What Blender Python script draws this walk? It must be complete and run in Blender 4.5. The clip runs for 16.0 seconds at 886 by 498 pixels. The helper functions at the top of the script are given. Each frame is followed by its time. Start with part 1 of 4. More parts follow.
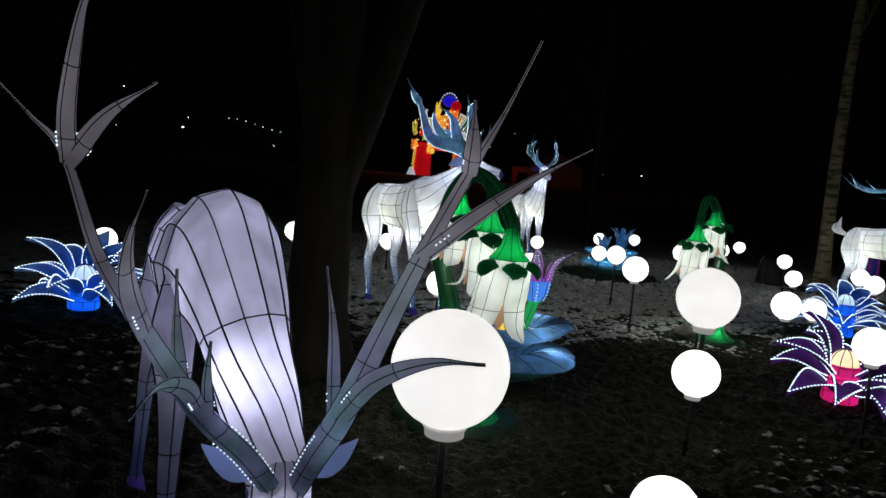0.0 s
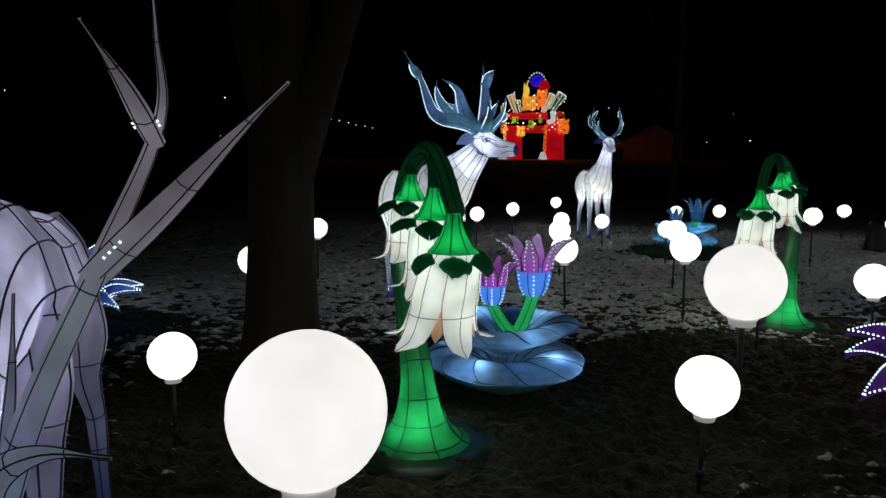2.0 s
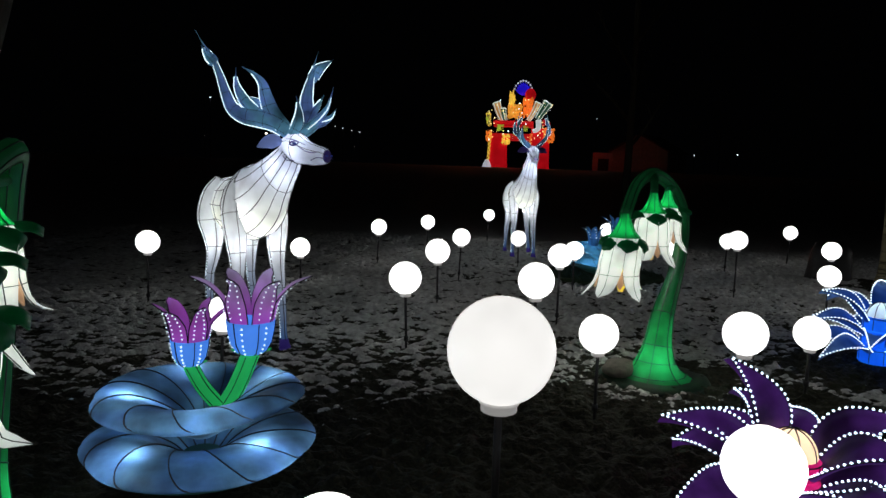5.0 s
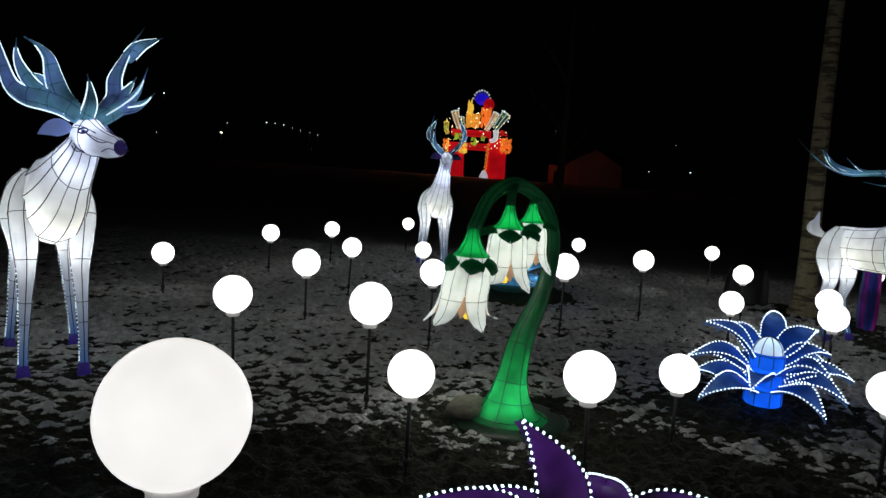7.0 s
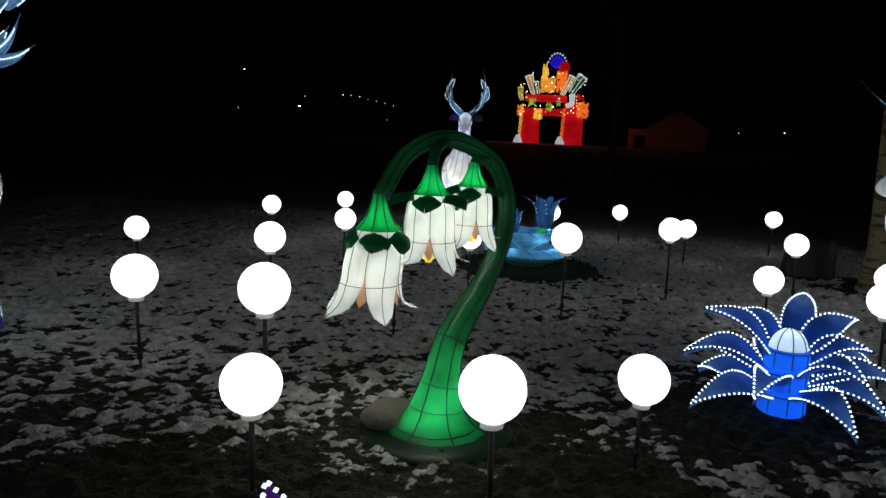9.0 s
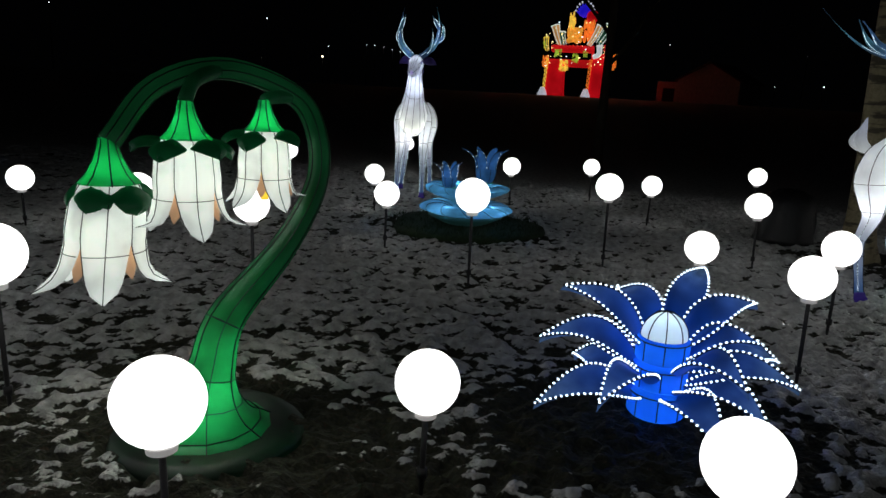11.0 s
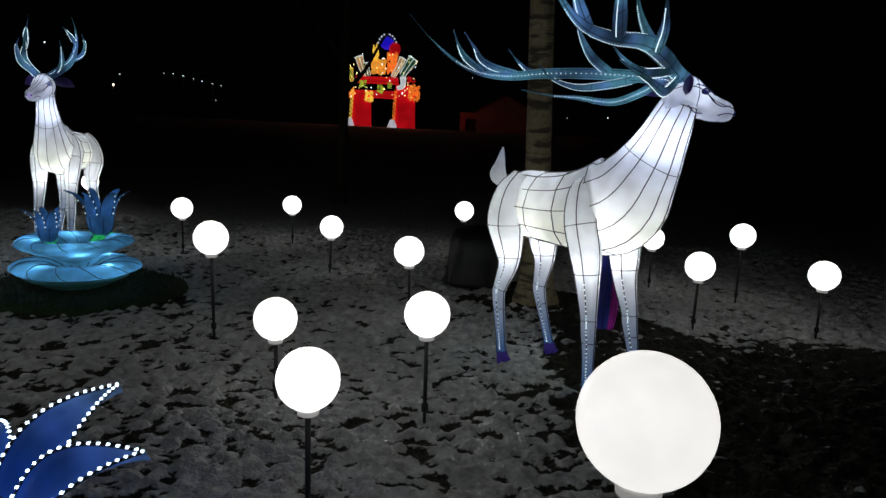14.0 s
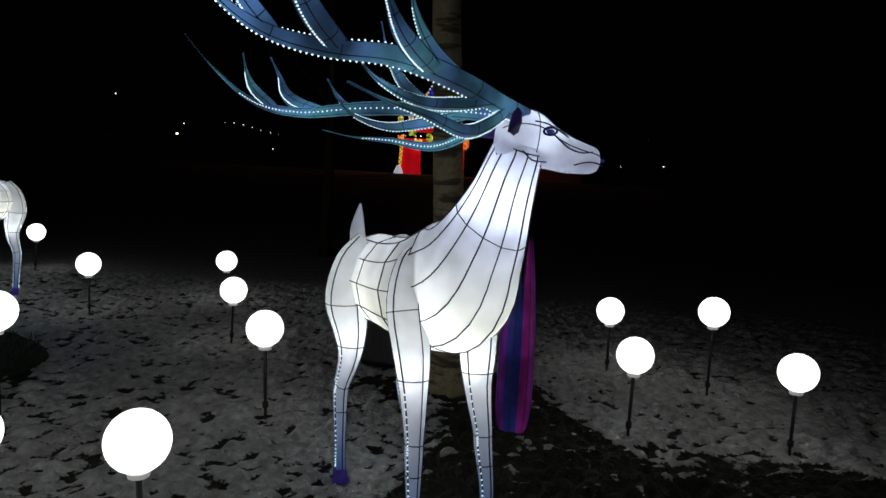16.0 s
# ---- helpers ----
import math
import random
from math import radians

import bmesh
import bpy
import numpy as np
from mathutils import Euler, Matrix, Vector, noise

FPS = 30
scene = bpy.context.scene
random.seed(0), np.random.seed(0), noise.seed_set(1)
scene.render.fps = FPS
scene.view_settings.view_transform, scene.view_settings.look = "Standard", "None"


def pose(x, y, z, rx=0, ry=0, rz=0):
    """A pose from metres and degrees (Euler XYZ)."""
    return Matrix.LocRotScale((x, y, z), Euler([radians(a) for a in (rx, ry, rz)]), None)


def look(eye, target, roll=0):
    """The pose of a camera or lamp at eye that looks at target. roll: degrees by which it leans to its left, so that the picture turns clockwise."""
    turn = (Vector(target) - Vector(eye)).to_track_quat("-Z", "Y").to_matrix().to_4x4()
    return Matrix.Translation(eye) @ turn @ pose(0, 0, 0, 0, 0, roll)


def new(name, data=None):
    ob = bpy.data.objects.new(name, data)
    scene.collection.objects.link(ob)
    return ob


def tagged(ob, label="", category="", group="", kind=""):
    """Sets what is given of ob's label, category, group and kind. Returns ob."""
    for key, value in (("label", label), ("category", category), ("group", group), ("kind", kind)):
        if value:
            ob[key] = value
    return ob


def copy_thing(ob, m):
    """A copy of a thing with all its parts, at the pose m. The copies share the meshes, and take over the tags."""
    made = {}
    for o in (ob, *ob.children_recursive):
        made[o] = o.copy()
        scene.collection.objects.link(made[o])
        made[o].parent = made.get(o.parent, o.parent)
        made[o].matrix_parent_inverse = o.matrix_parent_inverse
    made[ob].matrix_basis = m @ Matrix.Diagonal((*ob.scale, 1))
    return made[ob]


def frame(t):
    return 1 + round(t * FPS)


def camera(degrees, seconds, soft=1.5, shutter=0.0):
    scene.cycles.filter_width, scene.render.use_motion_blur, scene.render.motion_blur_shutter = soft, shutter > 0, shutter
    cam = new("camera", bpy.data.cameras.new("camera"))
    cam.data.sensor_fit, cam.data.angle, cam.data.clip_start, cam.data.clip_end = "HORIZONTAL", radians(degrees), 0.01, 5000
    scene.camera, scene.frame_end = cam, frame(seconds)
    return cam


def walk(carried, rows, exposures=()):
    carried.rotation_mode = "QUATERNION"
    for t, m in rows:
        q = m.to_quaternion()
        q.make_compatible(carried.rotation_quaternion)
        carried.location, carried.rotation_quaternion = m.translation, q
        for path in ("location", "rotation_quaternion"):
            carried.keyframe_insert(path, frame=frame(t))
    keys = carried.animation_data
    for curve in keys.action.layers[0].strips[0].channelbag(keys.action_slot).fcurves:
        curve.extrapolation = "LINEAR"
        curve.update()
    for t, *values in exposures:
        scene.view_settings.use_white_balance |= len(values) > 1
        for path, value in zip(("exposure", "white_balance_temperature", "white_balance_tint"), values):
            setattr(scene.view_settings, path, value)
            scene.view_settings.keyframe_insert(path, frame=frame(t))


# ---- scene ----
cam = camera(65.7, 16.0)
PATH = [
    (0, (0.003, -0.106, 1.502), (-0.004, 1.883, 1.299), 5.2),
    (0.5, (0.158, 0.107, 1.483), (0.047, 2.095, 1.291), 4.6),
    (1, (0.397, 0.244, 1.473), (0.201, 2.226, 1.29), 3.1),
    (1.5, (0.565, 0.513, 1.501), (0.297, 2.481, 1.27), 1.6),
    (2, (0.816, 0.736, 1.496), (0.514, 2.696, 1.239), 0.5),
    (2.5, (1.057, 0.932, 1.523), (0.757, 2.885, 1.217), -0.3),
    (3, (1.198, 1.182, 1.525), (0.867, 3.126, 1.196), 0.1),
    (3.5, (1.474, 1.413, 1.546), (1.124, 3.358, 1.238), 0.8),
    (4, (1.701, 1.64, 1.546), (1.389, 3.597, 1.275), 1.3),
    (6.3, (2.484, 2.703, 1.566), (2.237, 4.674, 1.335), 2.6),
    (6.5, (2.544, 2.774, 1.57), (2.32, 4.748, 1.341), 2.8),
    (7, (2.865, 2.99, 1.564), (2.7, 4.972, 1.353), 4.2),
    (7.5, (3.068, 3.144, 1.553), (2.907, 5.125, 1.333), 4.4),
    (8, (3.247, 3.463, 1.553), (3.045, 5.438, 1.314), 4.0),
    (8.2, (3.332, 3.597, 1.546), (3.093, 5.567, 1.295), 3.6),
    (10.5, (4.381, 4.654, 1.525), (3.838, 6.53, 1.095), 2.6),
    (11, (4.613, 4.982, 1.5), (4.152, 6.876, 1.052), 3.1),
    (11.5, (4.86, 5.228, 1.516), (4.532, 7.151, 1.076), 3.7),
    (12, (5.151, 5.416, 1.549), (4.965, 7.364, 1.134), 4.0),
    (12.5, (5.373, 5.68, 1.582), (5.252, 7.639, 1.198), 3.4),
    (13, (5.559, 5.924, 1.573), (5.517, 7.89, 1.208), 3.1),
    (13.5, (5.893, 6.169, 1.582), (5.918, 8.139, 1.237), 2.8),
    (14, (6.159, 6.51, 1.562), (6.185, 8.481, 1.224), 2.9),
    (14.5, (6.441, 6.758, 1.577), (6.463, 8.734, 1.271), 3.3),
    (15, (6.854, 7.013, 1.627), (6.846, 8.994, 1.354), 3.1),
    (15.5, (7.107, 7.325, 1.637), (7.025, 9.307, 1.381), 3.1),
    (16, (7.413, 7.636, 1.653), (7.267, 9.62, 1.442), 3.2),
]
walk(cam, [(t, look(eye, target, roll)) for t, eye, target, roll in PATH])

# ---- night, with the lanterns as the only strong light ----
world = bpy.data.worlds.new("night_sky")
scene.world = world
world.use_nodes = True
world.node_tree.nodes["Background"].inputs[0].default_value = (0.55, 0.62, 0.8, 1)
world.node_tree.nodes["Background"].inputs[1].default_value = 0.0005

GLOBE_GLOW, BIG_GLOW = 2.35, 0.95


# ---- materials ----
def nodes_of(name):
    m = bpy.data.materials.new(name)
    m.use_nodes = True
    nt = m.node_tree
    nt.nodes.clear()
    out = nt.nodes.new("ShaderNodeOutputMaterial")
    return m, nt, out


def noise_node(nt, scale, detail=4.0, coords="Object", stretch=(1, 1, 1)):
    tc = nt.nodes.new("ShaderNodeTexCoord")
    mp = nt.nodes.new("ShaderNodeMapping")
    mp.inputs["Scale"].default_value = stretch
    nz = nt.nodes.new("ShaderNodeTexNoise")
    nz.inputs["Scale"].default_value = scale
    nz.inputs["Detail"].default_value = detail
    nt.links.new(tc.outputs[coords], mp.inputs[0])
    nt.links.new(mp.outputs[0], nz.inputs["Vector"])
    return nz.outputs["Fac"]


def ramp(nt, fac, stops):
    r = nt.nodes.new("ShaderNodeValToRGB")
    while len(r.color_ramp.elements) < len(stops):
        r.color_ramp.elements.new(0.5)
    for e, (p, c) in zip(r.color_ramp.elements, stops):
        e.position, e.color = p, (*c, 1)
    nt.links.new(fac, r.inputs[0])
    return r.outputs[0]


def mix(nt, fac, a, b, mode="MIX"):
    n = nt.nodes.new("ShaderNodeMix")
    n.data_type, n.blend_type = "RGBA", mode
    for sock, v in ((n.inputs[0], fac), (n.inputs[6], a), (n.inputs[7], b)):
        if isinstance(v, (int, float)):
            sock.default_value = v
        elif isinstance(v, tuple):
            sock.default_value = (*v, 1)
        else:
            nt.links.new(v, sock)
    return n.outputs[2]


def solid(name, color, rough=0.6, scale=20.0, vary=0.35, bump=0.2, metal=0.0, stretch=(1, 1, 1)):
    """A plain surface with grain at two scales and fine relief."""
    m, nt, out = nodes_of(name)
    b = nt.nodes.new("ShaderNodeBsdfPrincipled")
    fine = noise_node(nt, scale, 6, stretch=stretch)
    broad = noise_node(nt, scale * 0.13, 3)
    lo = tuple(c * (1 - vary) for c in color)
    hi = tuple(min(1, c * (1 + vary)) for c in color)
    c1 = ramp(nt, fine, [(0.3, lo), (0.7, hi)])
    c2 = mix(nt, 0.4, c1, ramp(nt, broad, [(0.35, lo), (0.65, color)]))
    nt.links.new(c2, b.inputs["Base Color"])
    b.inputs["Roughness"].default_value, b.inputs["Metallic"].default_value = rough, metal
    if bump:
        bp = nt.nodes.new("ShaderNodeBump")
        bp.inputs["Strength"].default_value, bp.inputs["Distance"].default_value = bump, 0.02
        nt.links.new(fine, bp.inputs["Height"])
        nt.links.new(bp.outputs[0], b.inputs["Normal"])
    nt.links.new(b.outputs[0], out.inputs[0])
    return m


def silk(name, color, glow, through_light=0.6, tint=None, axis=2, low=0.0, high=1.0, mottle=0.12, patch=None):
    """Lantern fabric stretched over wire, lit from inside: it lets the bulbs through, scatters, and glows; broad
    blotches in its colour stand for uneven inner light.
    tint: a second colour, blended over the first between two heights of the thing's own space: airbrushed dye, except
    where painted light is noted; patch: a dye brushed on in patches."""
    m, nt, out = nodes_of(name)
    fine = noise_node(nt, 9.0, 4)
    if patch:
        color = mix(nt, ramp(nt, noise_node(nt, 4.5, 2), [(0.42, (0, 0, 0)), (0.60, (1, 1, 1))]), color, patch)
    c = mix(nt, 1.0, color, ramp(nt, fine, [(0.3, (1 - mottle,) * 3), (0.7, (1, 1, 1))]), "MULTIPLY")
    # broad blotches: uneven light from inside, multiplied into the colour
    broad = noise_node(nt, 3.2, 2)
    c = mix(nt, 1.0, c, ramp(nt, broad, [(0.36, (1 - 1.6 * mottle,) * 3), (0.62, (1, 1, 1))] if mottle < 0.55 else [(0.36, (0.3, 0.3, 0.3)), (0.62, (1, 1, 1))]), "MULTIPLY")
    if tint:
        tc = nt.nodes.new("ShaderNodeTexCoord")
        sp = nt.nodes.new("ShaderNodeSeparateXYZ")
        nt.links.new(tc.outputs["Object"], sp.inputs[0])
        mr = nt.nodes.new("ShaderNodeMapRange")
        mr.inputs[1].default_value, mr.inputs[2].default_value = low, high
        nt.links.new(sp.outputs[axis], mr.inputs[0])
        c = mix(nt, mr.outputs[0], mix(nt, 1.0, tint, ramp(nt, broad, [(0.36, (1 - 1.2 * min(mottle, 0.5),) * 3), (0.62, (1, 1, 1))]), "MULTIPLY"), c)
    tr = nt.nodes.new("ShaderNodeBsdfTranslucent")
    df = nt.nodes.new("ShaderNodeBsdfPrincipled")
    df.inputs["Roughness"].default_value = 0.45
    em = nt.nodes.new("ShaderNodeEmission")
    em.inputs[1].default_value = glow
    for n in (tr.inputs[0], df.inputs["Base Color"], em.inputs[0]):
        nt.links.new(c, n)
    ms = nt.nodes.new("ShaderNodeMixShader")
    ms.inputs[0].default_value = through_light
    nt.links.new(df.outputs[0], ms.inputs[1])
    nt.links.new(tr.outputs[0], ms.inputs[2])
    ad = nt.nodes.new("ShaderNodeAddShader")
    nt.links.new(ms.outputs[0], ad.inputs[0])
    nt.links.new(em.outputs[0], ad.inputs[1])
    nt.links.new(ad.outputs[0], out.inputs[0])
    return m


def lit(name, color, strength, vary=0.0, scale=6.0):
    m, nt, out = nodes_of(name)
    em = nt.nodes.new("ShaderNodeEmission")
    em.inputs[0].default_value, em.inputs[1].default_value = (*color, 1), strength
    if vary:
        n = noise_node(nt, scale, 5)
        c = mix(nt, 1.0, color, ramp(nt, n, [(0.3, (1 - vary,) * 3), (0.75, (1, 1, 1))]), "MULTIPLY")
        nt.links.new(c, em.inputs[0])
    df = nt.nodes.new("ShaderNodeBsdfPrincipled")
    df.inputs["Base Color"].default_value, df.inputs["Roughness"].default_value = (*[min(0.8, v) for v in color], 1), 0.3
    ad = nt.nodes.new("ShaderNodeAddShader")
    nt.links.new(df.outputs[0], ad.inputs[0])
    nt.links.new(em.outputs[0], ad.inputs[1])
    nt.links.new(ad.outputs[0], out.inputs[0])
    return m


def ground_material():
    """Trampled thin snow over dark turf and leaf litter; the snow lies where the mesh stands proud."""
    m, nt, out = nodes_of("snowy_turf")
    b = nt.nodes.new("ShaderNodeBsdfPrincipled")
    at = nt.nodes.new("ShaderNodeAttribute")
    at.attribute_name = "snow"
    fine = noise_node(nt, 42.0, 6)
    mid = noise_node(nt, 13.0, 5)
    leaf = noise_node(nt, 27.0, 3)
    grit = nt.nodes.new("ShaderNodeMath")
    grit.operation = "MULTIPLY_ADD"
    nt.links.new(fine, grit.inputs[0])
    grit.inputs[1].default_value = 1.2
    nt.links.new(at.outputs["Fac"], grit.inputs[2])
    mask = nt.nodes.new("ShaderNodeMapRange")
    mask.inputs[1].default_value, mask.inputs[2].default_value = 0.96, 1.16
    nt.links.new(grit.outputs[0], mask.inputs[0])
    turf = ramp(nt, fine, [(0.3, (0.010, 0.011, 0.006)), (0.55, (0.028, 0.030, 0.014)), (0.75, (0.05, 0.045, 0.025))])
    turf = mix(nt, ramp(nt, leaf, [(0.62, (0, 0, 0)), (0.7, (0.8, 0.8, 0.8))]), turf, (0.06, 0.035, 0.02))
    snow = ramp(nt, mid, [(0.3, (0.40, 0.402, 0.392)), (0.7, (0.82, 0.835, 0.81))])
    nt.links.new(mix(nt, mask.outputs[0], turf, snow), b.inputs["Base Color"])
    b.inputs["Roughness"].default_value = 0.85
    bp = nt.nodes.new("ShaderNodeBump")
    bp.inputs["Strength"].default_value, bp.inputs["Distance"].default_value = 1.0, 0.04
    nt.links.new(grit.outputs[0], bp.inputs["Height"])
    nt.links.new(bp.outputs[0], b.inputs["Normal"])
    nt.links.new(b.outputs[0], out.inputs[0])
    return m


def birch_material():
    m, nt, out = nodes_of("birch_bark")
    b = nt.nodes.new("ShaderNodeBsdfPrincipled")
    band = noise_node(nt, 6.5, 5, stretch=(0.5, 0.5, 3.0))
    fine = noise_node(nt, 30.0, 5)
    base = ramp(nt, fine, [(0.3, (0.24, 0.20, 0.11)), (0.7, (0.40, 0.34, 0.20))])
    dark = ramp(nt, band, [(0.52, (0, 0, 0)), (0.60, (0.8, 0.8, 0.75))])
    nt.links.new(mix(nt, dark, base, (0.025, 0.020, 0.013)), b.inputs["Base Color"])
    b.inputs["Roughness"].default_value = 0.8
    bp = nt.nodes.new("ShaderNodeBump")
    bp.inputs["Strength"].default_value = 0.5
    nt.links.new(band, bp.inputs["Height"])
    nt.links.new(bp.outputs[0], b.inputs["Normal"])
    nt.links.new(b.outputs[0], out.inputs[0])
    return m


M_GROUND = ground_material()
M_BIRCH = birch_material()
M_BARK = solid("dark_bark", (0.042, 0.032, 0.019), 0.9, 14, 0.5, 0.9, stretch=(1, 1, 0.25))
M_POLE = solid("black_steel", (0.02, 0.02, 0.022), 0.5, 40, 0.3, 0.1)
# plastic given a weak glow, in place of globe light falling on it
M_COLLAR = lit("self_lit_white_collar", (0.8, 0.78, 0.76), 0.25)
M_GLOBE = lit("opal_globe", (1.0, 0.985, 0.97), GLOBE_GLOW)
M_BIGGLOBE = lit("large_opal_globe", (1.0, 0.98, 0.95), BIG_GLOW, 0.12, 7.0)
M_SEAM = solid("black_wire_seam", (0.012, 0.012, 0.02), 0.6, 60, 0.2, 0.0)
M_WHITE = silk("white_silk", (0.60, 0.65, 0.78), 0.30, 0.7, tint=(0.78, 0.79, 0.70), low=1.0, high=1.42, mottle=0.25)
M_LILAC = silk("lilac_white_silk", (0.56, 0.55, 0.74), 0.21, 0.7, mottle=0.25)
M_LEG = silk("white_silk_blue_legs", (0.76, 0.79, 0.82), 0.26, 0.7, tint=(0.05, 0.15, 0.36), low=0.05, high=0.72)
M_DIMLEG = silk("dim_lilac_legs", (0.54, 0.53, 0.72), 0.15, 0.6, tint=(0.05, 0.08, 0.22), low=0.15, high=0.85, mottle=0.3)
M_PALEEAR = silk("pale_blue_ear", (0.30, 0.40, 0.72), 0.22, 0.6)
M_HOOF = silk("violet_hoof", (0.10, 0.06, 0.42), 0.10, 0.5)
M_MUZZLE = silk("violet_muzzle", (0.10, 0.07, 0.30), 0.10, 0.5, mottle=0.4)
M_PALEMUZZLE = silk("pale_lilac_muzzle", (0.55, 0.48, 0.80), 0.35, 0.6)
M_ANTLER = silk("teal_antler_silk", (0.15, 0.38, 0.54), 0.46, 0.5, mottle=0.5, patch=(0.14, 0.24, 0.56))
M_DUSK_ANTLER = silk("dusk_blue_antler_silk", (0.12, 0.36, 0.48), 0.62, 0.5, mottle=0.5, patch=(0.10, 0.22, 0.46))
# teal below, grey above: the unlit ends are put into the colour
M_DIM_ANTLER = silk("antler_silk_unlit_above", (0.24, 0.46, 0.54), 0.42, 0.5, tint=(0.30, 0.28, 0.33), low=1.45, high=0.75, mottle=0.6, patch=(0.22, 0.26, 0.46))
M_EYE = lit("dark_blue_eye", (0.03, 0.05, 0.30), 0.25)
M_LED = lit("white_led", (0.66, 0.82, 1.0), 2.9)
M_SOFTLED = lit("dim_led", (0.7, 0.9, 1.0), 1.5)
M_GREEN = silk("green_silk", (0.01, 0.38, 0.10), 0.09, 0.7)
M_DARKGREEN = silk("dark_green_silk", (0.008, 0.17, 0.055), 0.10, 0.5, mottle=0.4)
# bright foot fading to a dark arch: inner light put into the colour
M_STEM = silk("green_stem_silk_unlit_arch", (0.012, 0.30, 0.085), 0.12, 0.6, tint=(0.012, 0.135, 0.045), low=0.85, high=0.40, mottle=0.35)
# darker copy of the stem silk, standing for unlit branches
M_DIMSTEM = silk("dim_stem_silk", (0.010, 0.12, 0.042), 0.10, 0.4, mottle=0.35)
# faint glow of its own, standing for stem light falling on the cloth
M_FOOT = silk("glowing_foot_cloth", (0.004, 0.05, 0.018), 0.03, 0.3, mottle=0.5)
M_SAND = solid("pale_sandbag_cloth", (0.15, 0.135, 0.11), 0.9, 30, 0.3, 0.4)
M_PETAL = silk("white_petal_silk", (0.78, 0.83, 0.80), 0.52, 0.7, mottle=0.2)
M_PINK = silk("pink_liner_silk", (0.74, 0.52, 0.34), 0.22, 0.6)
M_YELLOW = lit("yellow_pistil", (1.0, 0.62, 0.05), 0.9)
M_BLUEDISH = silk("pale_blue_dish_silk", (0.17, 0.37, 0.60), 0.07, 0.7, mottle=0.5, patch=(0.13, 0.30, 0.62))
M_CYANDISH = silk("cyan_dish_silk", (0.14, 0.48, 0.80), 0.20, 0.7, mottle=0.35)
M_POT = silk("dark_green_pot", (0.03, 0.11, 0.09), 0.06, 0.4)
M_TULIPCUP = silk("blue_tulip_cup", (0.10, 0.32, 0.85), 0.55, 0.6)
M_TULIPPINK = silk("mauve_tulip_petal", (0.50, 0.42, 0.66), 0.40, 0.6, tint=(0.44, 0.11, 0.55), low=0.80, high=1.0, mottle=0.4)
M_TULIPBLUE = silk("blue_tulip_petal", (0.08, 0.28, 0.66), 0.22, 0.6, mottle=0.5)
M_STALK = silk("bright_green_stalk", (0.03, 0.55, 0.16), 0.45, 0.6)
# bright root and paler end: drum and bead light painted along the petal
M_BLUEPETAL = silk("deep_blue_petal_lit_root", (0.14, 0.27, 0.50), 0.27, 0.6, tint=(0.015, 0.12, 0.66), axis=0, low=0.10, high=0.46, mottle=0.6)
M_BLUEDRUM = silk("bright_blue_drum", (0.01, 0.17, 0.85), 0.20, 0.6)
M_PURPLEPETAL = silk("deep_purple_petal", (0.11, 0.03, 0.24), 0.36, 0.6, mottle=0.5)
M_MAGENTADRUM = silk("magenta_drum", (0.70, 0.02, 0.22), 0.26, 0.6)
M_DOME = silk("pale_dome_silk", (0.56, 0.70, 0.74), 0.34, 0.7)
M_YELLOWDOME = silk("cream_dome_silk", (0.85, 0.70, 0.45), 0.6, 0.7)
M_VIOLET = silk("violet_drape_silk", (0.26, 0.045, 0.40), 0.14, 0.6, mottle=0.4)
M_MAGENTA = silk("magenta_drape_silk", (0.38, 0.035, 0.32), 0.18, 0.6, mottle=0.4)
M_INDIGO = silk("indigo_drape_silk", (0.05, 0.07, 0.36), 0.15, 0.6, mottle=0.4)
M_TEALDRAPE = silk("teal_drape_silk", (0.05, 0.20, 0.36), 0.2, 0.6, mottle=0.4)
M_MAT = solid("artificial_grass", (0.02, 0.045, 0.012), 0.9, 60, 0.6, 0.9)
M_SACK = solid("black_tarpaulin", (0.012, 0.012, 0.013), 0.45, 8, 0.4, 0.6)
M_RED = lit("red_lantern_silk", (0.95, 0.008, 0.018), 0.42, 0.6, .8)
M_DEEPRED = lit("deep_red_lantern_silk", (0.7, 0.01, 0.015), 0.43, 0.4, 0.9)
M_ORANGE = lit("orange_lantern_silk", (1.0, 0.24, 0.03), 0.72, 0.5, 1.6)
M_GOLD = lit("golden_lantern_silk", (1.0, 0.62, 0.08), 0.79, 0.5, 1.8)
M_AMBER = lit("amber_lantern_silk", (1.0, 0.42, 0.05), 0.72, 0.6, 2.4)
M_GOLDHORN = lit("gold_horn_silk", (0.85, 0.45, 0.16), 0.42, 0.5, 1.5)
M_PALERIB = lit("pale_rib", (0.75, 0.85, 0.80), 0.55)
M_LIME = lit("lime_lantern_silk", (0.45, 0.62, 0.06), 0.58, 0.5, 1.8)
M_GATEGREEN = lit("green_lantern_silk", (0.02, 0.12, 0.07), 0.32, 0.5, 1.5)
M_GATEBLUE = lit("blue_lantern_silk", (0.02, 0.01, 0.80), 0.55, 0.3, 1.5)
M_GATEWHITE = lit("white_lantern_silk", (0.80, 0.86, 1.0), 0.60, 0.6, 3.0)
M_GOLDBULB = lit("gold_bulb", (1.0, 0.75, 0.3), 2.00)
M_BRICK = solid("pale_pink_render", (0.80, 0.60, 0.54), 0.9, 3, 0.25, 0.2)
M_ROOF = solid("dark_roof", (0.22, 0.13, 0.11), 0.8, 3, 0.3, 0.2)
M_FARLAMP = lit("far_street_lamp", (1.0, 0.82, 0.6), 5.0)
M_FARWHITE = lit("far_white_lamp", (0.9, 0.95, 1.0), 2.4)


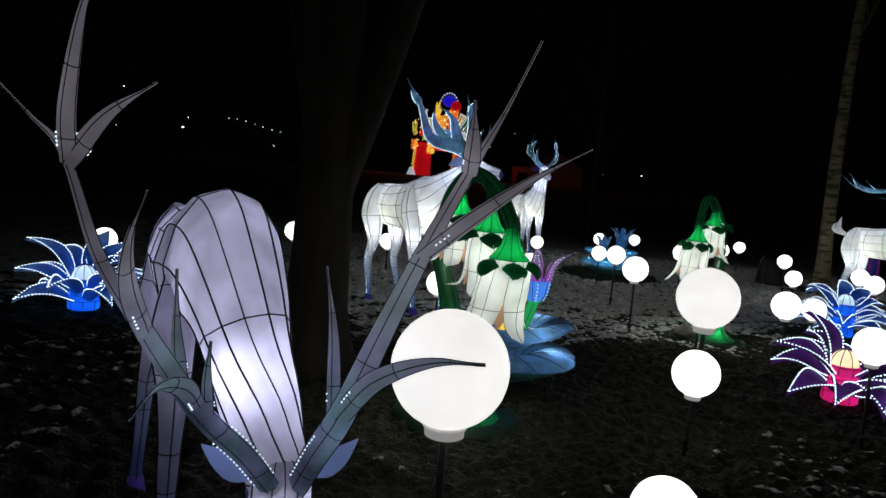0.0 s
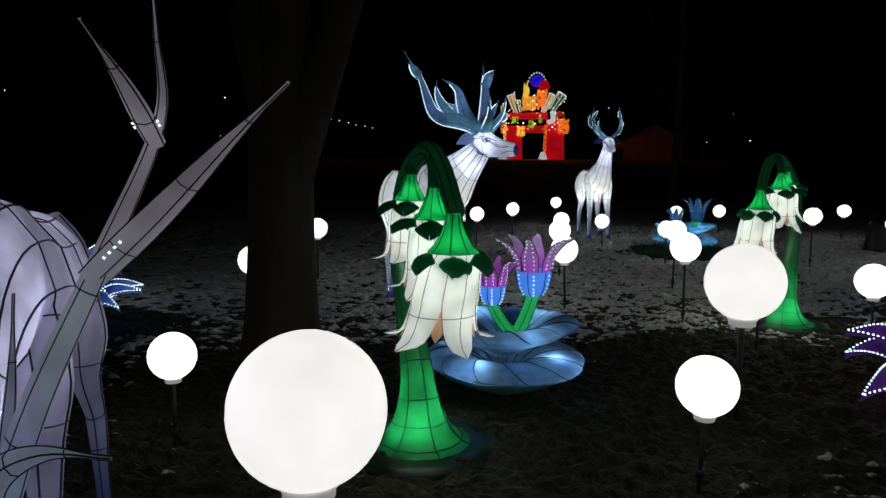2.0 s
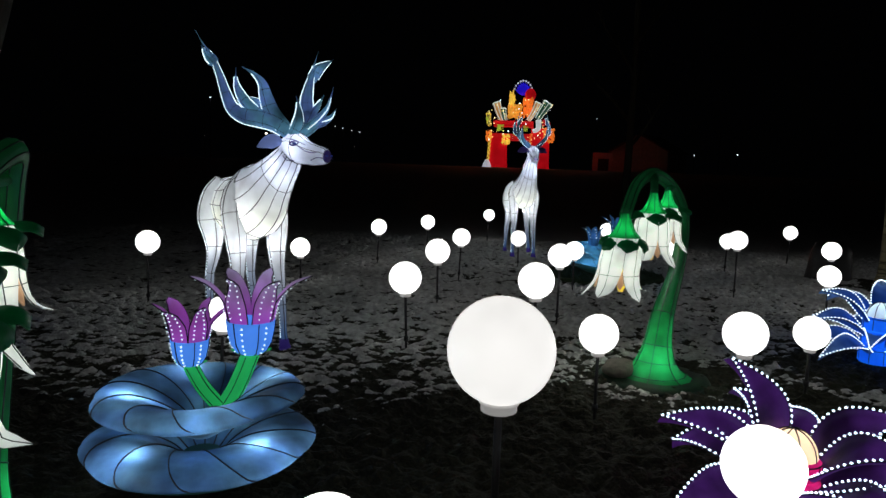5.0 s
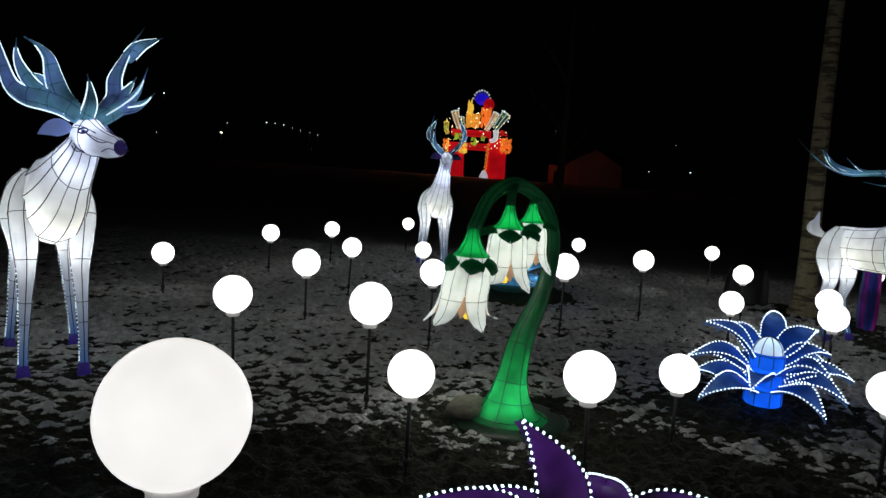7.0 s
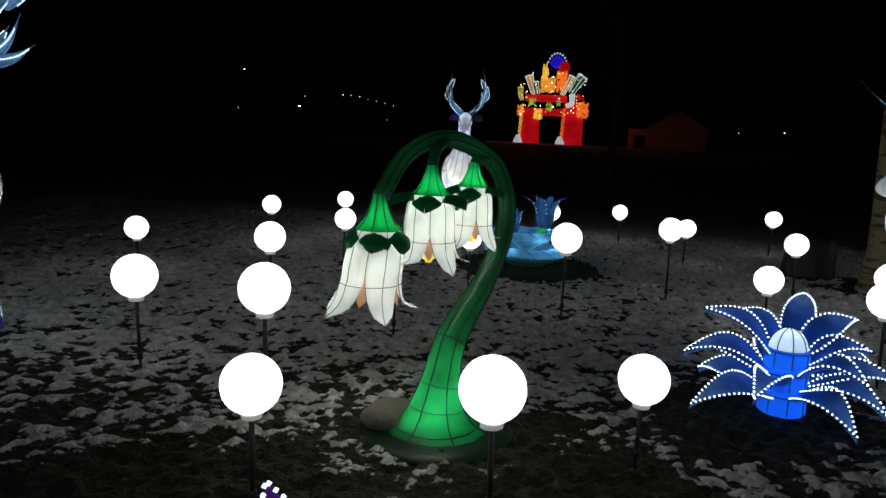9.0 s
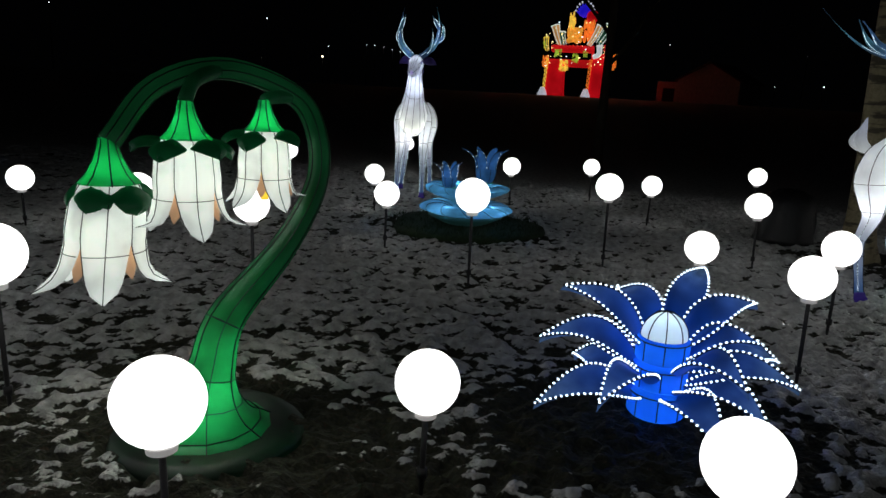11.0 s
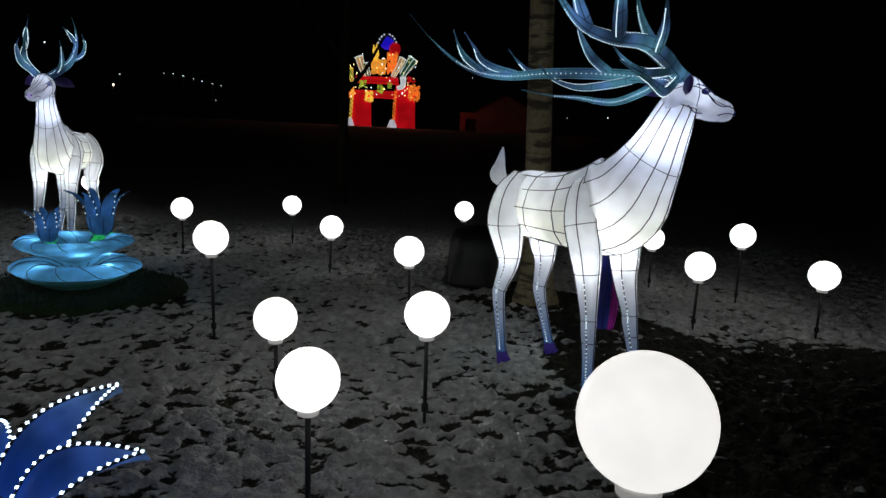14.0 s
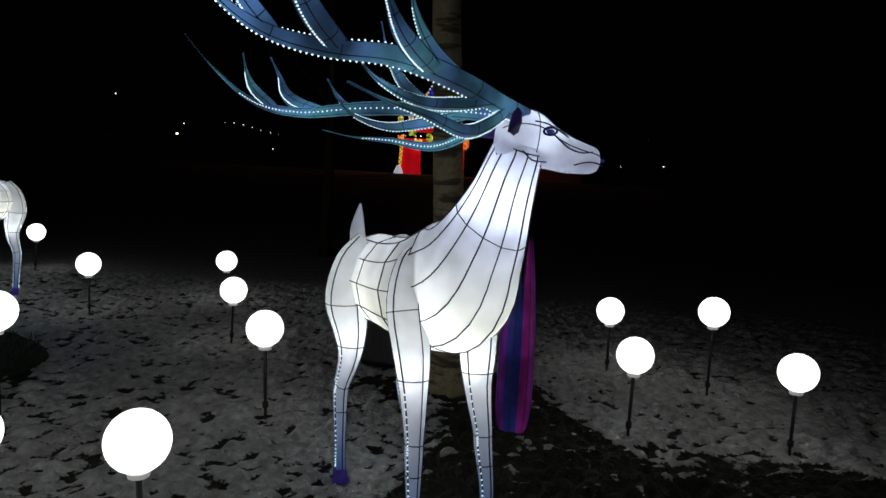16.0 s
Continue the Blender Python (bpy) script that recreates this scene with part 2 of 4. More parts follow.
# ---- mesh building ----
class Mesh:
    """Collects vertices and faces, with a material slot for each face."""

    def __init__(self):
        self.v, self.f, self.m = [], [], []

    def add(self, verts, faces, slot=0):
        k = len(self.v)
        self.v += [tuple(p) for p in verts]
        self.f += [tuple(i + k for i in q) for q in faces]
        self.m += [slot] * len(faces)

    def rings(self, rows, slot=0, close=True, caps=True):
        n = len(rows[0])
        faces = []
        for i in range(len(rows) - 1):
            for j in range(n if close else n - 1):
                a, b = i * n + j, i * n + (j + 1) % n
                faces.append((a, b, b + n, a + n))
        if caps and close:
            faces.append(tuple(range(n))[::-1])
            faces.append(tuple((len(rows) - 1) * n + j for j in range(n)))
        self.add([p for r in rows for p in r], faces, slot)

    def tube(self, pts, radii, sides=8, slot=0, flat=1.0, side=None):
        self.rings(tube_rows(pts, radii, sides, flat, side), slot)

    def wire(self, pts, r=0.004, slot=0):
        pts = [Vector(p) for p in pts]
        keep = [pts[0]]
        for p in pts[1:]:
            if (p - keep[-1]).length > 1e-4:
                keep.append(p)
        if len(keep) > 1:
            self.rings(tube_rows(keep, [r] * len(keep), 4, 1.0, None), slot)

    def bead(self, p, r, slot=0):
        x, y, z = p
        vs = [(x + r, y, z), (x - r, y, z), (x, y + r, z), (x, y - r, z), (x, y, z + r), (x, y, z - r)]
        self.add(vs, [(0, 2, 4), (2, 1, 4), (1, 3, 4), (3, 0, 4), (2, 0, 5), (1, 2, 5), (3, 1, 5), (0, 3, 5)], slot)

    def ball(self, c, rx, ry=None, rz=None, seg=20, ring=12, slot=0):
        ry, rz = ry or rx, rz or rx
        rows = []
        for i in range(ring + 1):
            a = math.pi * (i / ring) * 0.999 + 0.0005
            rows.append([(c[0] + rx * math.sin(a) * math.cos(t), c[1] + ry * math.sin(a) * math.sin(t), c[2] - rz * math.cos(a)) for t in [2 * math.pi * j / seg for j in range(seg)]])
        self.rings(rows, slot)

    def box(self, lo, hi, slot=0):
        (a, b, c), (d, e, g) = lo, hi
        vs = [(a, b, c), (d, b, c), (d, e, c), (a, e, c), (a, b, g), (d, b, g), (d, e, g), (a, e, g)]
        self.add(vs, [(3, 2, 1, 0), (4, 5, 6, 7), (0, 1, 5, 4), (1, 2, 6, 5), (2, 3, 7, 6), (3, 0, 4, 7)], slot)

    def data(self, name, mats, smooth=True):
        me = bpy.data.meshes.new(name)
        me.from_pydata(self.v, [], self.f)
        for m in mats if isinstance(mats, (list, tuple)) else [mats]:
            me.materials.append(m)
        me.polygons.foreach_set("material_index", self.m)
        me.polygons.foreach_set("use_smooth", [smooth] * len(self.f))
        me.update()
        return me


def spline(pts, n):
    """n points along a smooth curve through tuples of any length."""
    p = np.array(pts, float)
    p = np.vstack([2 * p[0] - p[1], p, 2 * p[-1] - p[-2]])
    out = []
    for u in np.linspace(0, len(pts) - 1 - 1e-6, n):
        i, t = int(u), u - int(u)
        a, b, c, d = p[i:i + 4]
        out.append(0.5 * (2 * b + (c - a) * t + (2 * a - 5 * b + 4 * c - d) * t * t + (3 * b - a - 3 * c + d) * t ** 3))
    return out


def tube_rows(pts, radii, sides, flat, side):
    pts = [Vector(p) for p in pts]
    rows, ref = [], Vector(side) if side else None
    for i, p in enumerate(pts):
        t = (pts[min(i + 1, len(pts) - 1)] - pts[max(i - 1, 0)]).normalized()
        if ref is None:
            ref = t.orthogonal()
        u = (ref - t * ref.dot(t)).normalized()
        w = t.cross(u)
        if side is None:
            ref = u
        r = radii[i]
        rows.append([p + u * (r * math.cos(a)) + w * (r * flat * math.sin(a)) for a in [2 * math.pi * j / sides for j in range(sides)]])
    return rows


def part(name, mesh, material, parent, label="", smooth=True):
    ob = new(name, mesh if isinstance(mesh, bpy.types.Mesh) else mesh.data(name, material, smooth))
    ob.parent = parent
    return tagged(ob, label)


def thing(name, m, label, category, group="", kind=""):
    ob = new(name)
    ob.empty_display_size = 0.1
    ob.matrix_world = m
    return tagged(ob, label, category, group, kind)


def bulb(name, p, watts, color=(1, 1, 1), r=0.03):
    d = bpy.data.lights.new(name, "POINT")
    d.energy, d.color, d.shadow_soft_size = watts, color, r
    ob = new(name, d)
    ob.location = p
    return ob


# ---- the ground ----
def lattice(x, y, seed):
    rng = np.random.RandomState(seed)
    tab = rng.rand(256, 256)
    xi, yi = np.floor(x).astype(int), np.floor(y).astype(int)
    u, v = x - xi, y - yi
    u, v = u * u * (3 - 2 * u), v * v * (3 - 2 * v)
    g = lambda a, b: tab[a % 256, b % 256]
    return (g(xi, yi) * (1 - u) + g(xi + 1, yi) * u) * (1 - v) + (g(xi, yi + 1) * (1 - u) + g(xi + 1, yi + 1) * u) * v


def smooth(a, b, v):
    t = np.clip((v - a) / (b - a), 0, 1)
    return t * t * (3 - 2 * t)


BARE = [(7.95, 11.2, 0.85), (8.6, 11.0, 0.95), (7.8, 12.1, 0.5), (9.3, 11.1, 0.8), (0.3, 4.6, 1.5), (7.6, 10.4, 0.75), (8.1, 9.8, 1.0), (9.0, 10.2, 1.5), (8.5, 9.1, 1.0), (3.05, 7.45, 0.45), (4.93, 8.2, 0.75), (3.2, 5.3, 0.9), (-3.25, 6.0, 0.8), (-.95, 5.05, 0.8), (7.15, 13.0, 0.6), (7.6, 12.0, 0.5), (-0.8, 2.4, 1.2), (2.3, 5.7, 1.1), (3.9, 6.5, 0.8), (3.05, 12.5, 0.8)]


def ground():
    xs = np.concatenate([[-3000, -900, -300, -120, -60, -30, -18, -12], np.concatenate([np.linspace(-8, -3.06, 60), np.linspace(-3, 0.47, 100), np.linspace(0.5, 9, 386), np.linspace(9.05, 13, 66)]), [16, 20, 30, 60, 120, 300, 900, 3000]])
    ys = np.concatenate([[-3000, -900, -300, -100, -40, -18, -9], np.concatenate([np.linspace(-5, 1.95, 70), np.linspace(2, 11, 409), np.linspace(11.04, 18, 150)]), [19, 20.5, 22, 24, 27, 31, 37, 45, 55, 66, 80, 95, 110, 150, 300, 900, 3000]])
    X, Y = np.meshgrid(xs, ys)
    a = lattice(X / 0.115, Y / 0.10, 1)
    b = lattice(X / 0.058 + 7, Y / 0.052, 2)
    c = lattice(X / 0.036, Y / 0.033 + 3, 3)
    d = lattice(X / 1.3, Y / 1.1, 4)
    e = lattice(X / 4.0, Y / 3.5, 5)
    lump = 0.24 * a + 0.44 * b + 0.32 * c
    near = smooth(18, 16, Y) * smooth(-5, -3, Y) * smooth(-8, -6.5, X) * smooth(13, 11.5, X)
    lump = 0.5 + (lump - 0.5) * near
    cover = 0.06 + 0.08 * smooth(5, 8, Y) + 0.11 * (d - 0.5) + 0.12 * (e - 0.5) - 0.12 * smooth(9.5, 7.0, Y) - 0.34 * smooth(7.8, 4.8, Y) + 0.13 * smooth(4.5, 6.5, X)
    ragged = 0.3 * (d - 0.5) + 0.45 * (lattice(X / 0.34, Y / 0.3, 6) - 0.5)
    bare = 0 * X
    for px, py, r in BARE:
        bare = np.maximum(bare, smooth(r * 1.35, r * 0.5, np.hypot(X - px, Y - py) + ragged))
    cover -= 0.85 * bare
    Z = (0.042 * (a - 0.5) + 0.052 * (b - 0.5) + 0.034 * (c - 0.5)) * near + 1.7 * smooth(24, 98, Y) + 0.02 * (d - 0.5) * near
    snow = 0.5 + (lump - 0.50) * 4.2 + cover * 1.9
    n, k = len(xs), len(ys)
    idx = np.arange(n * k).reshape(k, n)
    quads = np.stack([idx[:-1, :-1], idx[:-1, 1:], idx[1:, 1:], idx[1:, :-1]], -1).reshape(-1, 4)
    me = bpy.data.meshes.new("ground")
    me.from_pydata(np.stack([X, Y, Z], -1).reshape(-1, 3).tolist(), [], quads.tolist())
    me.polygons.foreach_set("use_smooth", [True] * len(quads))
    at = me.attributes.new("snow", "FLOAT", "POINT")
    at.data.foreach_set("value", snow.reshape(-1).astype(np.float32))
    me.materials.append(M_GROUND)
    ob = new("ground", me)
    tagged(ob, "trampled patchy snow over dark turf and leaf litter", "ground", kind="structure")


ground()


# ---- globe lamps ----
def globe_lamp(diameter, height, big=False):
    """A globe on a stake; the origin is at the foot of the stake, the globe's middle at height."""
    r = diameter / 2
    top = thing("globe_lamp", Matrix(), "large white glowing globe lamp on a stake in snow" if big else "small white glowing globe lamp on a black stake in snow", "lamp", "large globe lamps" if big else "small globe lamps")
    g = Mesh()
    g.ball((0, 0, height), r, seg=40, ring=24)
    part("globe", g, M_BIGGLOBE if big else M_GLOBE, top)
    c = Mesh()
    cr = r * 0.34
    prof = [(cr * 0.9, -r * 1.16), (cr, -r * 1.14), (cr, -r * 1.02), (cr * 1.1, -r * 1.0), (cr * 1.1, -r * 0.93), (cr * 0.9, -r * 0.9)]
    c.rings([[(q * math.cos(t), q * math.sin(t), height + z) for t in [2 * math.pi * j / 20 for j in range(20)]] for q, z in prof])
    part("collar", c, M_COLLAR, top, "white plastic collar")
    s = Mesh()
    pr = 0.017 if big else 0.0115
    s.tube([(0, 0, -0.03), (0, 0, height * 0.3), (0, 0, height - r * 1.14)], [pr * 0.8, pr, pr], 8)
    s.tube([(0, 0, 0.07), (0, 0, 0.11)], [pr * 1.7, pr * 1.7], 8)
    part("stake", s, M_POLE, top, "thin black steel stake")
    return top


NEAR_LAMPS = [
    (2.07, 7.28, 0.72), (4.03, 7.25, 0.46), (3.39, 6.59, 0.57), (0.98, 7.72, 0.61), (5.71, 8.97, 0.62), (1.54, 3.86, 0.50),
    (2.47, 6.36, 0.56), (2.29, 9.06, 0.70), (2.78, 4.22, 0.69), (-1.97, 8.74, 0.66), (-1.07, 3.90, 0.49), (5.04, 6.82, 0.57),
    (-3.51, 6.91, 0.57), (-1.57, 6.00, 0.67), (-0.03, 6.46, 0.50), (0.84, 2.17, 0.43)]
FAR_LAMPS = [
    (4.58, 11.31, 0.74), (6.52, 15.18, 0.58), (1.74, 13.00, 0.46), (5.96, 11.94, 0.60), (4.27, 15.50, 0.51), (5.29, 10.24, 0.48),
    (0.97, 16.82, 0.55), (0.13, 13.91, 0.58), (5.07, 13.68, 0.51), (2.53, 11.16, 0.52), (0.96, 9.64, 0.61), (3.23, 14.41, 0.54),
    (1.01, 11.47, 0.59), (3.56, 10.20, 0.72), (-0.89, 10.34, 0.48), (6.14, 10.01, 0.61), (-0.41, 12.52, 0.58), (9.21, 13.22, 0.69),
    (8.38, 12.11, 0.56), (9.37, 12.01, 0.55), (8.48, 13.72, 0.55)]
WIDER = {(0.96, 9.64), (3.39, 6.59), (2.07, 7.28), (1.54, 3.86), (0.98, 7.72), (3.56, 10.20)}
made = {}
rng = random.Random(3)
for x, y, z in NEAR_LAMPS + FAR_LAMPS:
    lean = pose(x, y, 0, rng.uniform(-2, 2), rng.uniform(-2, 2), rng.uniform(0, 360))
    head = lean @ Vector((0, 0, z))
    lean = Matrix.Translation((x - head.x, y - head.y, 0)) @ lean
    wide = 0.272 if (x, y) in WIDER else 0.240
    key = (z, wide)
    if key in made:
        copy_thing(made[key], lean)
    else:
        made[key] = globe_lamp(wide, z)
        made[key].matrix_world = lean
for x, y, z, wide in [(0.07, 2.76, 0.7, 0.51), (1.95, 4.88, 0.81, 0.445), (6.85, 8.54, 0.7, 0.435)]:
    globe_lamp(wide, z, True).matrix_world = pose(x, y, 0, 0, 0, 40 * x)


# ---- deer lanterns ----
# Tines as (back, out, up) from the brow, with the radius at the root.
SWEPT = [
    ([(0, .03, 0), (.14, .11, .02), (.34, .28, .04), (.586, .47, .04), (.80, .56, .01), (.97, .61, .02), (1.10, .66, .08), (1.24, .72, .20), (1.36, .77, .33)], .041),
    ([(.95, .60, .02), (1.03, .65, .09), (1.07, .68, .16), (1.10, .725, .27)], .025),
    ([(.76, .54, .02), (.84, .66, .06), (.90, .75, .12), (.93, .80, .20), (.98, .86, .30)], .033),
    ([(.45, .38, .04), (.54, .53, .05), (.61, .65, .07), (.66, .72, .13), (.71, .79, .22)], .031),
    ([(.08, .07, .01), (.18, .14, -.07), (.293, .232, -.12), (.45, .34, -.10), (.60, .44, -.09), (.728, .51, -.065)], .029),
    ([(.16, .14, .02), (.34, .22, -.03), (.48, .30, -.05), (.62, .35, -.01), (.70, .36, .06)], .026),
    ([(.30, .25, .04), (.42, .27, .12), (.50, .28, .24), (.54, .30, .38)], .027),
]
LOW_RIGHT = [
    ([(0, .03, 0), (.14, .08, .12), (.27, .14, .21), (.5, .23, .28), (.78, .36, .32), (1.03, .48, .39), (1.15, .51, .55), (1.287, .53, .726)], .046),
    ([(1.0, .47, .37), (1.08, .44, .48), (1.153, .40, .587)], .030),
    ([(.74, .34, .31), (.86, .48, .38), (.97, .62, .50), (1.04, .735, .637)], .036),
    ([(.26, .13, .21), (.38, .2, .36), (.44, .32, .49), (.44, .45, .57)], .034),
    ([(.22, .12, .17), (.5, .12, .12), (.72, .10, .066)], .026),
]
LOW_LEFT = [
    ([(0, .03, 0), (.13, .13, .05), (.25, .25, .09), (.41, .36, .16), (.54, .44, .22), (.71, .54, .29), (.95, .62, .37), (1.04, .70, .39), (1.14, .80, .42)], .046),
    ([(.93, .61, .37), (1.06, .61, .44), (1.26, .57, .56), (1.36, .52, .62)], .030),
    ([(.93, .61, .37), (1.04, .52, .45), (1.116, .405, .52)], .030),
    ([(.50, .42, .20), (.62, .45, .40), (.72, .44, .56), (.82, .395, .71)], .034),
    ([(.36, .32, .13), (.5, .34, .13), (.687, .35, .137)], .026),
    ([(.25, .24, .10), (.38, .25, .15), (.48, .245, .195)], .022),
    ([(.28, .27, .10), (.36, .31, .28), (.37, .37, .40), (.306, .42, .486)], .032),
]


WIDE_RIGHT = [
    ([(.006, .048, .04), (.102, .111, .106), (.206, .179, .138), (.311, .248, .16), (.39, .30, .222), (.436, .33, .342), (.477, .357, .485), (.53, .392, .628), (.588, .43, .722), (.641, .464, .826)], .058),
    ([(.506, .376, .571), (.565, .408, .637), (.604, .435, .703)], .036),
    ([(.165, .152, .15), (.269, .221, .229), (.34, .267, .344), (.365, .283, .44), (.364, .283, .536)], .044),
    ([(.156, .147, .22), (.223, .191, .278), (.29, .234, .316)], .028),
    ([(.018, .056, .05), (.115, .119, .179), (.157, .147, .299), (.186, .166, .419), (.248, .207, .499), (.323, .256, .546)], .054),
    ([(-.023, .031, .02), (-.09, .033, .132), (-.109, .047, .229), (-.099, .064, .325)], .038),
]
WIDE_LEFT = [
    ([(.026, .06, .02), (.119, .21, .138), (.157, .292, .231), (.154, .289, .348), (.213, .369, .461), (.30, .489, .587), (.382, .601, .704), (.49, .75, .83)], .058),
    ([(.274, .453, .52), (.31, .58, .64), (.35, .72, .71), (.39, .85, .764)], .044),
    ([(-.02, .06, .02), (-.035, .228, .143), (-.029, .357, .272), (-.009, .443, .454)], .048),
    ([(-.035, .20, .12), (-.015, .386, .175), (.039, .538, .282)], .040),
    ([(.119, .21, .12), (.09, .33, .26), (.06, .40, .38)], .036),
]


LYRE = [
    ([(0, .03, 0), (.06, .14, .08), (.16, .23, .18), (.26, .26, .34), (.32, .25, .50), (.33, .22, .64)], .042),
    ([(.05, .12, .06), (-.02, .20, .16), (-.05, .22, .30), (-.02, .20, .40)], .032),
    ([(.16, .23, .18), (.30, .30, .24), (.42, .30, .36), (.44, .27, .46)], .032),
    ([(.27, .26, .36), (.22, .22, .46), (.16, .18, .54)], .028),
]


def antler(mesh, m, mirror, slot, led, seam, leds=(.75, .0046, True), size=1.0, thick=1.0, tines=SWEPT):
    """A beam that sweeps back from the brow, with its tines."""
    def at(b, l, z):
        return m @ (Vector((-b, l * mirror, z)) * size)
    for pts, r in tines:
        n = 5 * len(pts)
        line = [at(*q) for q in spline(pts, n)]
        rad = [max(0.004, r * thick * size ** 0.5 * (1 - (i / (n - 1)) ** 1.6) * (0.75 + 0.5 * math.sin(math.pi * min(1, i / (n - 1) + 0.15)))) for i in range(n)]
        rows = tube_rows(line, rad, 8, 0.62, None)
        mesh.rings(rows, slot)
        for j in (0, 2, 4, 6):
            mesh.wire([row[j] + (row[j] - c) * 0.02 for row, c in zip(rows, line)], 0.0017, seam)
        for i in range(3, n - 2, 6):
            mesh.wire([p + (p - line[i]) * 0.02 for p in rows[i] + rows[i][:1]], 0.0016, seam)
        span, bead, both = leds
        for i in range(2, int(n * span)):
            for h in (0.0, 0.5):
                k = min(i + 1, n - 1)
                p = line[i].lerp(line[k], h)
                for j in (1, 5) if both else (1,):
                    q = rows[i][j].lerp(rows[k][j], h)
                    mesh.bead(p + (q - p) * 1.05, bead, led)


def deer(name_label, m, neck, head_yaw, head_pitch, antlers, width=1.0, skin=None, antler_skin=None, leds=(.75, .0046, True), spread=1.0, tail=False, muzzle=None, power=1.0, feet=1.0, chest=1.0, thick=1.05, leg_skin=None, ear_skin=None, panel=1.0, head_size=1.0, tines=(SWEPT, SWEPT)):
    """A deer-shaped lantern in one mesh. Own space: forward, left, up. neck: rings (x, y, z, half width, half height) that end at the skull."""
    mesh = Mesh()
    body = [(-.715, 0, 1.10, .04, .05), (-.695, 0, 1.10, .12, .15), (-.62, 0, 1.095, .182, .215), (-.50, 0, 1.09, .215, .235), (-.30, 0, 1.09, .215, .235),
            (-.08, 0, 1.10, .222, .255), (.12, 0, 1.13, .222, .290)] + list(neck)
    body = [(x, y, z, w * (width if i < 9 else 1), h) for i, (x, y, z, w, h) in enumerate(body)]
    sm = spline(body, 44)
    pts = [Vector(q[:3]) for q in sm]
    rows, n = [], 48
    for i, q in enumerate(sm):
        t = (pts[min(i + 1, 43)] - pts[max(i - 1, 0)]).normalized()
        lat = Vector((0, 0, 1)).cross(t)
        lat = lat.normalized() if lat.length > 0.05 else Vector((0, 1, 0))
        if i > 0 and lat.dot(last) < 0:
            lat = -lat
        last = lat
        up = t.cross(lat)
        row = []
        for j in range(n):
            a = 2 * math.pi * j / n
            ca, sa = math.cos(a), math.sin(a)
            # slab-sided barrel, narrower towards the spine; the silk sags between the wires
            sag = 1 - 0.03 * math.sin(math.pi * (j % 4) / 4)
            ca, sa = ca * sag, sa * sag
            row.append(pts[i] + lat * (q[3] * math.copysign(abs(ca) ** 0.85, ca) * (1 - 0.12 * max(0, sa))) + up * (q[4] * sa))
        rows.append(row)
    mesh.rings(rows, 0)

    def out(i, j):
        return rows[i][j % n] + (rows[i][j % n] - pts[i]) * 0.012

    for j in range(0, n, 4):
        mesh.wire([out(i, j) for i in range(3 if j % 8 == 0 else 14, 43)], 0.0034, 2)
    for i in (5, 9, 15, 20, 25, 33, 42):
        mesh.wire([out(i, j) for j in range(n + 1)], 0.0034 if i in (9, 20, 42) else 0.0026, 2)

    # legs: front and hind, with the shoulder and haunch as raised panels
    for s in (1, -1):
        w = 0.155 * width * s
        step = .03 if s > 0 else .012
        front = [(.11, w * .66, 1.33, .035), (.125, w * .98, 1.25, .085), (.17, w * 1.20, 1.08, .115), (.22, w * 1.12, .88, .110), (.25, w * 1.08, .70, .082), (.275 + step, w * 1.12, .50, .056),
                 (.285 + step, w * 1.14, .42, .053), (.295 + step * 2, w * 1.17, .25, .040), (.305 + step * 2, w * 1.19, .12, .038), (.32 + step * 2, w * 1.2, .055, .044)]
        hind = [(-.50, w * .70, 1.30, .06), (-.53, w * 1.06, 1.17, .12), (-.54, w * 1.20, .98, .150), (-.52, w * 1.08, .82, .122), (-.50, w * 1.08, .68, .082), (-.545, w * 1.2, .52, .056),
                (-.555, w * 1.24, .44, .052), (-.50, w * 1.34, .25, .040), (-.46, w * 1.42, .12, .038), (-.44, w * 1.45, .055, .044)]
        front[:3] = [(x, y * panel, z, r * panel) for x, y, z, r in front[:3]]
        hind[:3] = [(x, y * panel, z, r * panel) for x, y, z, r in hind[:3]]
        for leg in (front, hind):
            q = spline(leg, 30)
            line = [Vector(p[:3]) for p in q]
            rr = tube_rows(line, [p[3] for p in q], 10, 0.72, (1, 0, 0))
            mesh.rings(rr, 1)
            for j in range(0, 10, 2):
                mesh.wire([p[j] + (p[j] - c) * 0.03 for p, c in zip(rr, line)], 0.0034, 2)
            for i in (7, 12, 17, 21):
                mesh.wire([p + (p - line[i]) * 0.03 for p in rr[i] + rr[i][:1]], 0.0028, 2)
            f = line[-1]
            mesh.tube([f + Vector((0, 0, .012)), f + Vector((.012, 0, -.03)), f + Vector((.03, 0, -.056))], [.042, .05, .058], 10, 5, 0.8, (1, 0, 0))
            for i in range(13, 28) if feet > .5 else ():
                for h in (0, 0.5):
                    p = line[i].lerp(line[i + 1], h)
                    for j in (2, 7):
                        e = rr[i][j].lerp(rr[i + 1][j], h)
                        mesh.bead(p + (e - p) * 1.05, 0.0058, 4)

    # tail of two pointed plumes
    for s, l, back in ((0.0, 1.0, .20), (0.5, 0.66, .30)) if tail else ():
        q = [Vector((-.69 - back * math.sin(a * 2.2) - .03 * math.sin(a * 6), .05 * s, 1.17 + .30 * l * a ** 1.2)) for a in np.linspace(0, 1, 11)]
        mesh.tube(q, [.046 * math.sin(math.pi * (0.10 + 0.88 * a) ** .8) * l + .003 for a in np.linspace(0, 1, 11)], 8, 0, 0.6)

    # head
    end = Vector(neck[-1][:3])
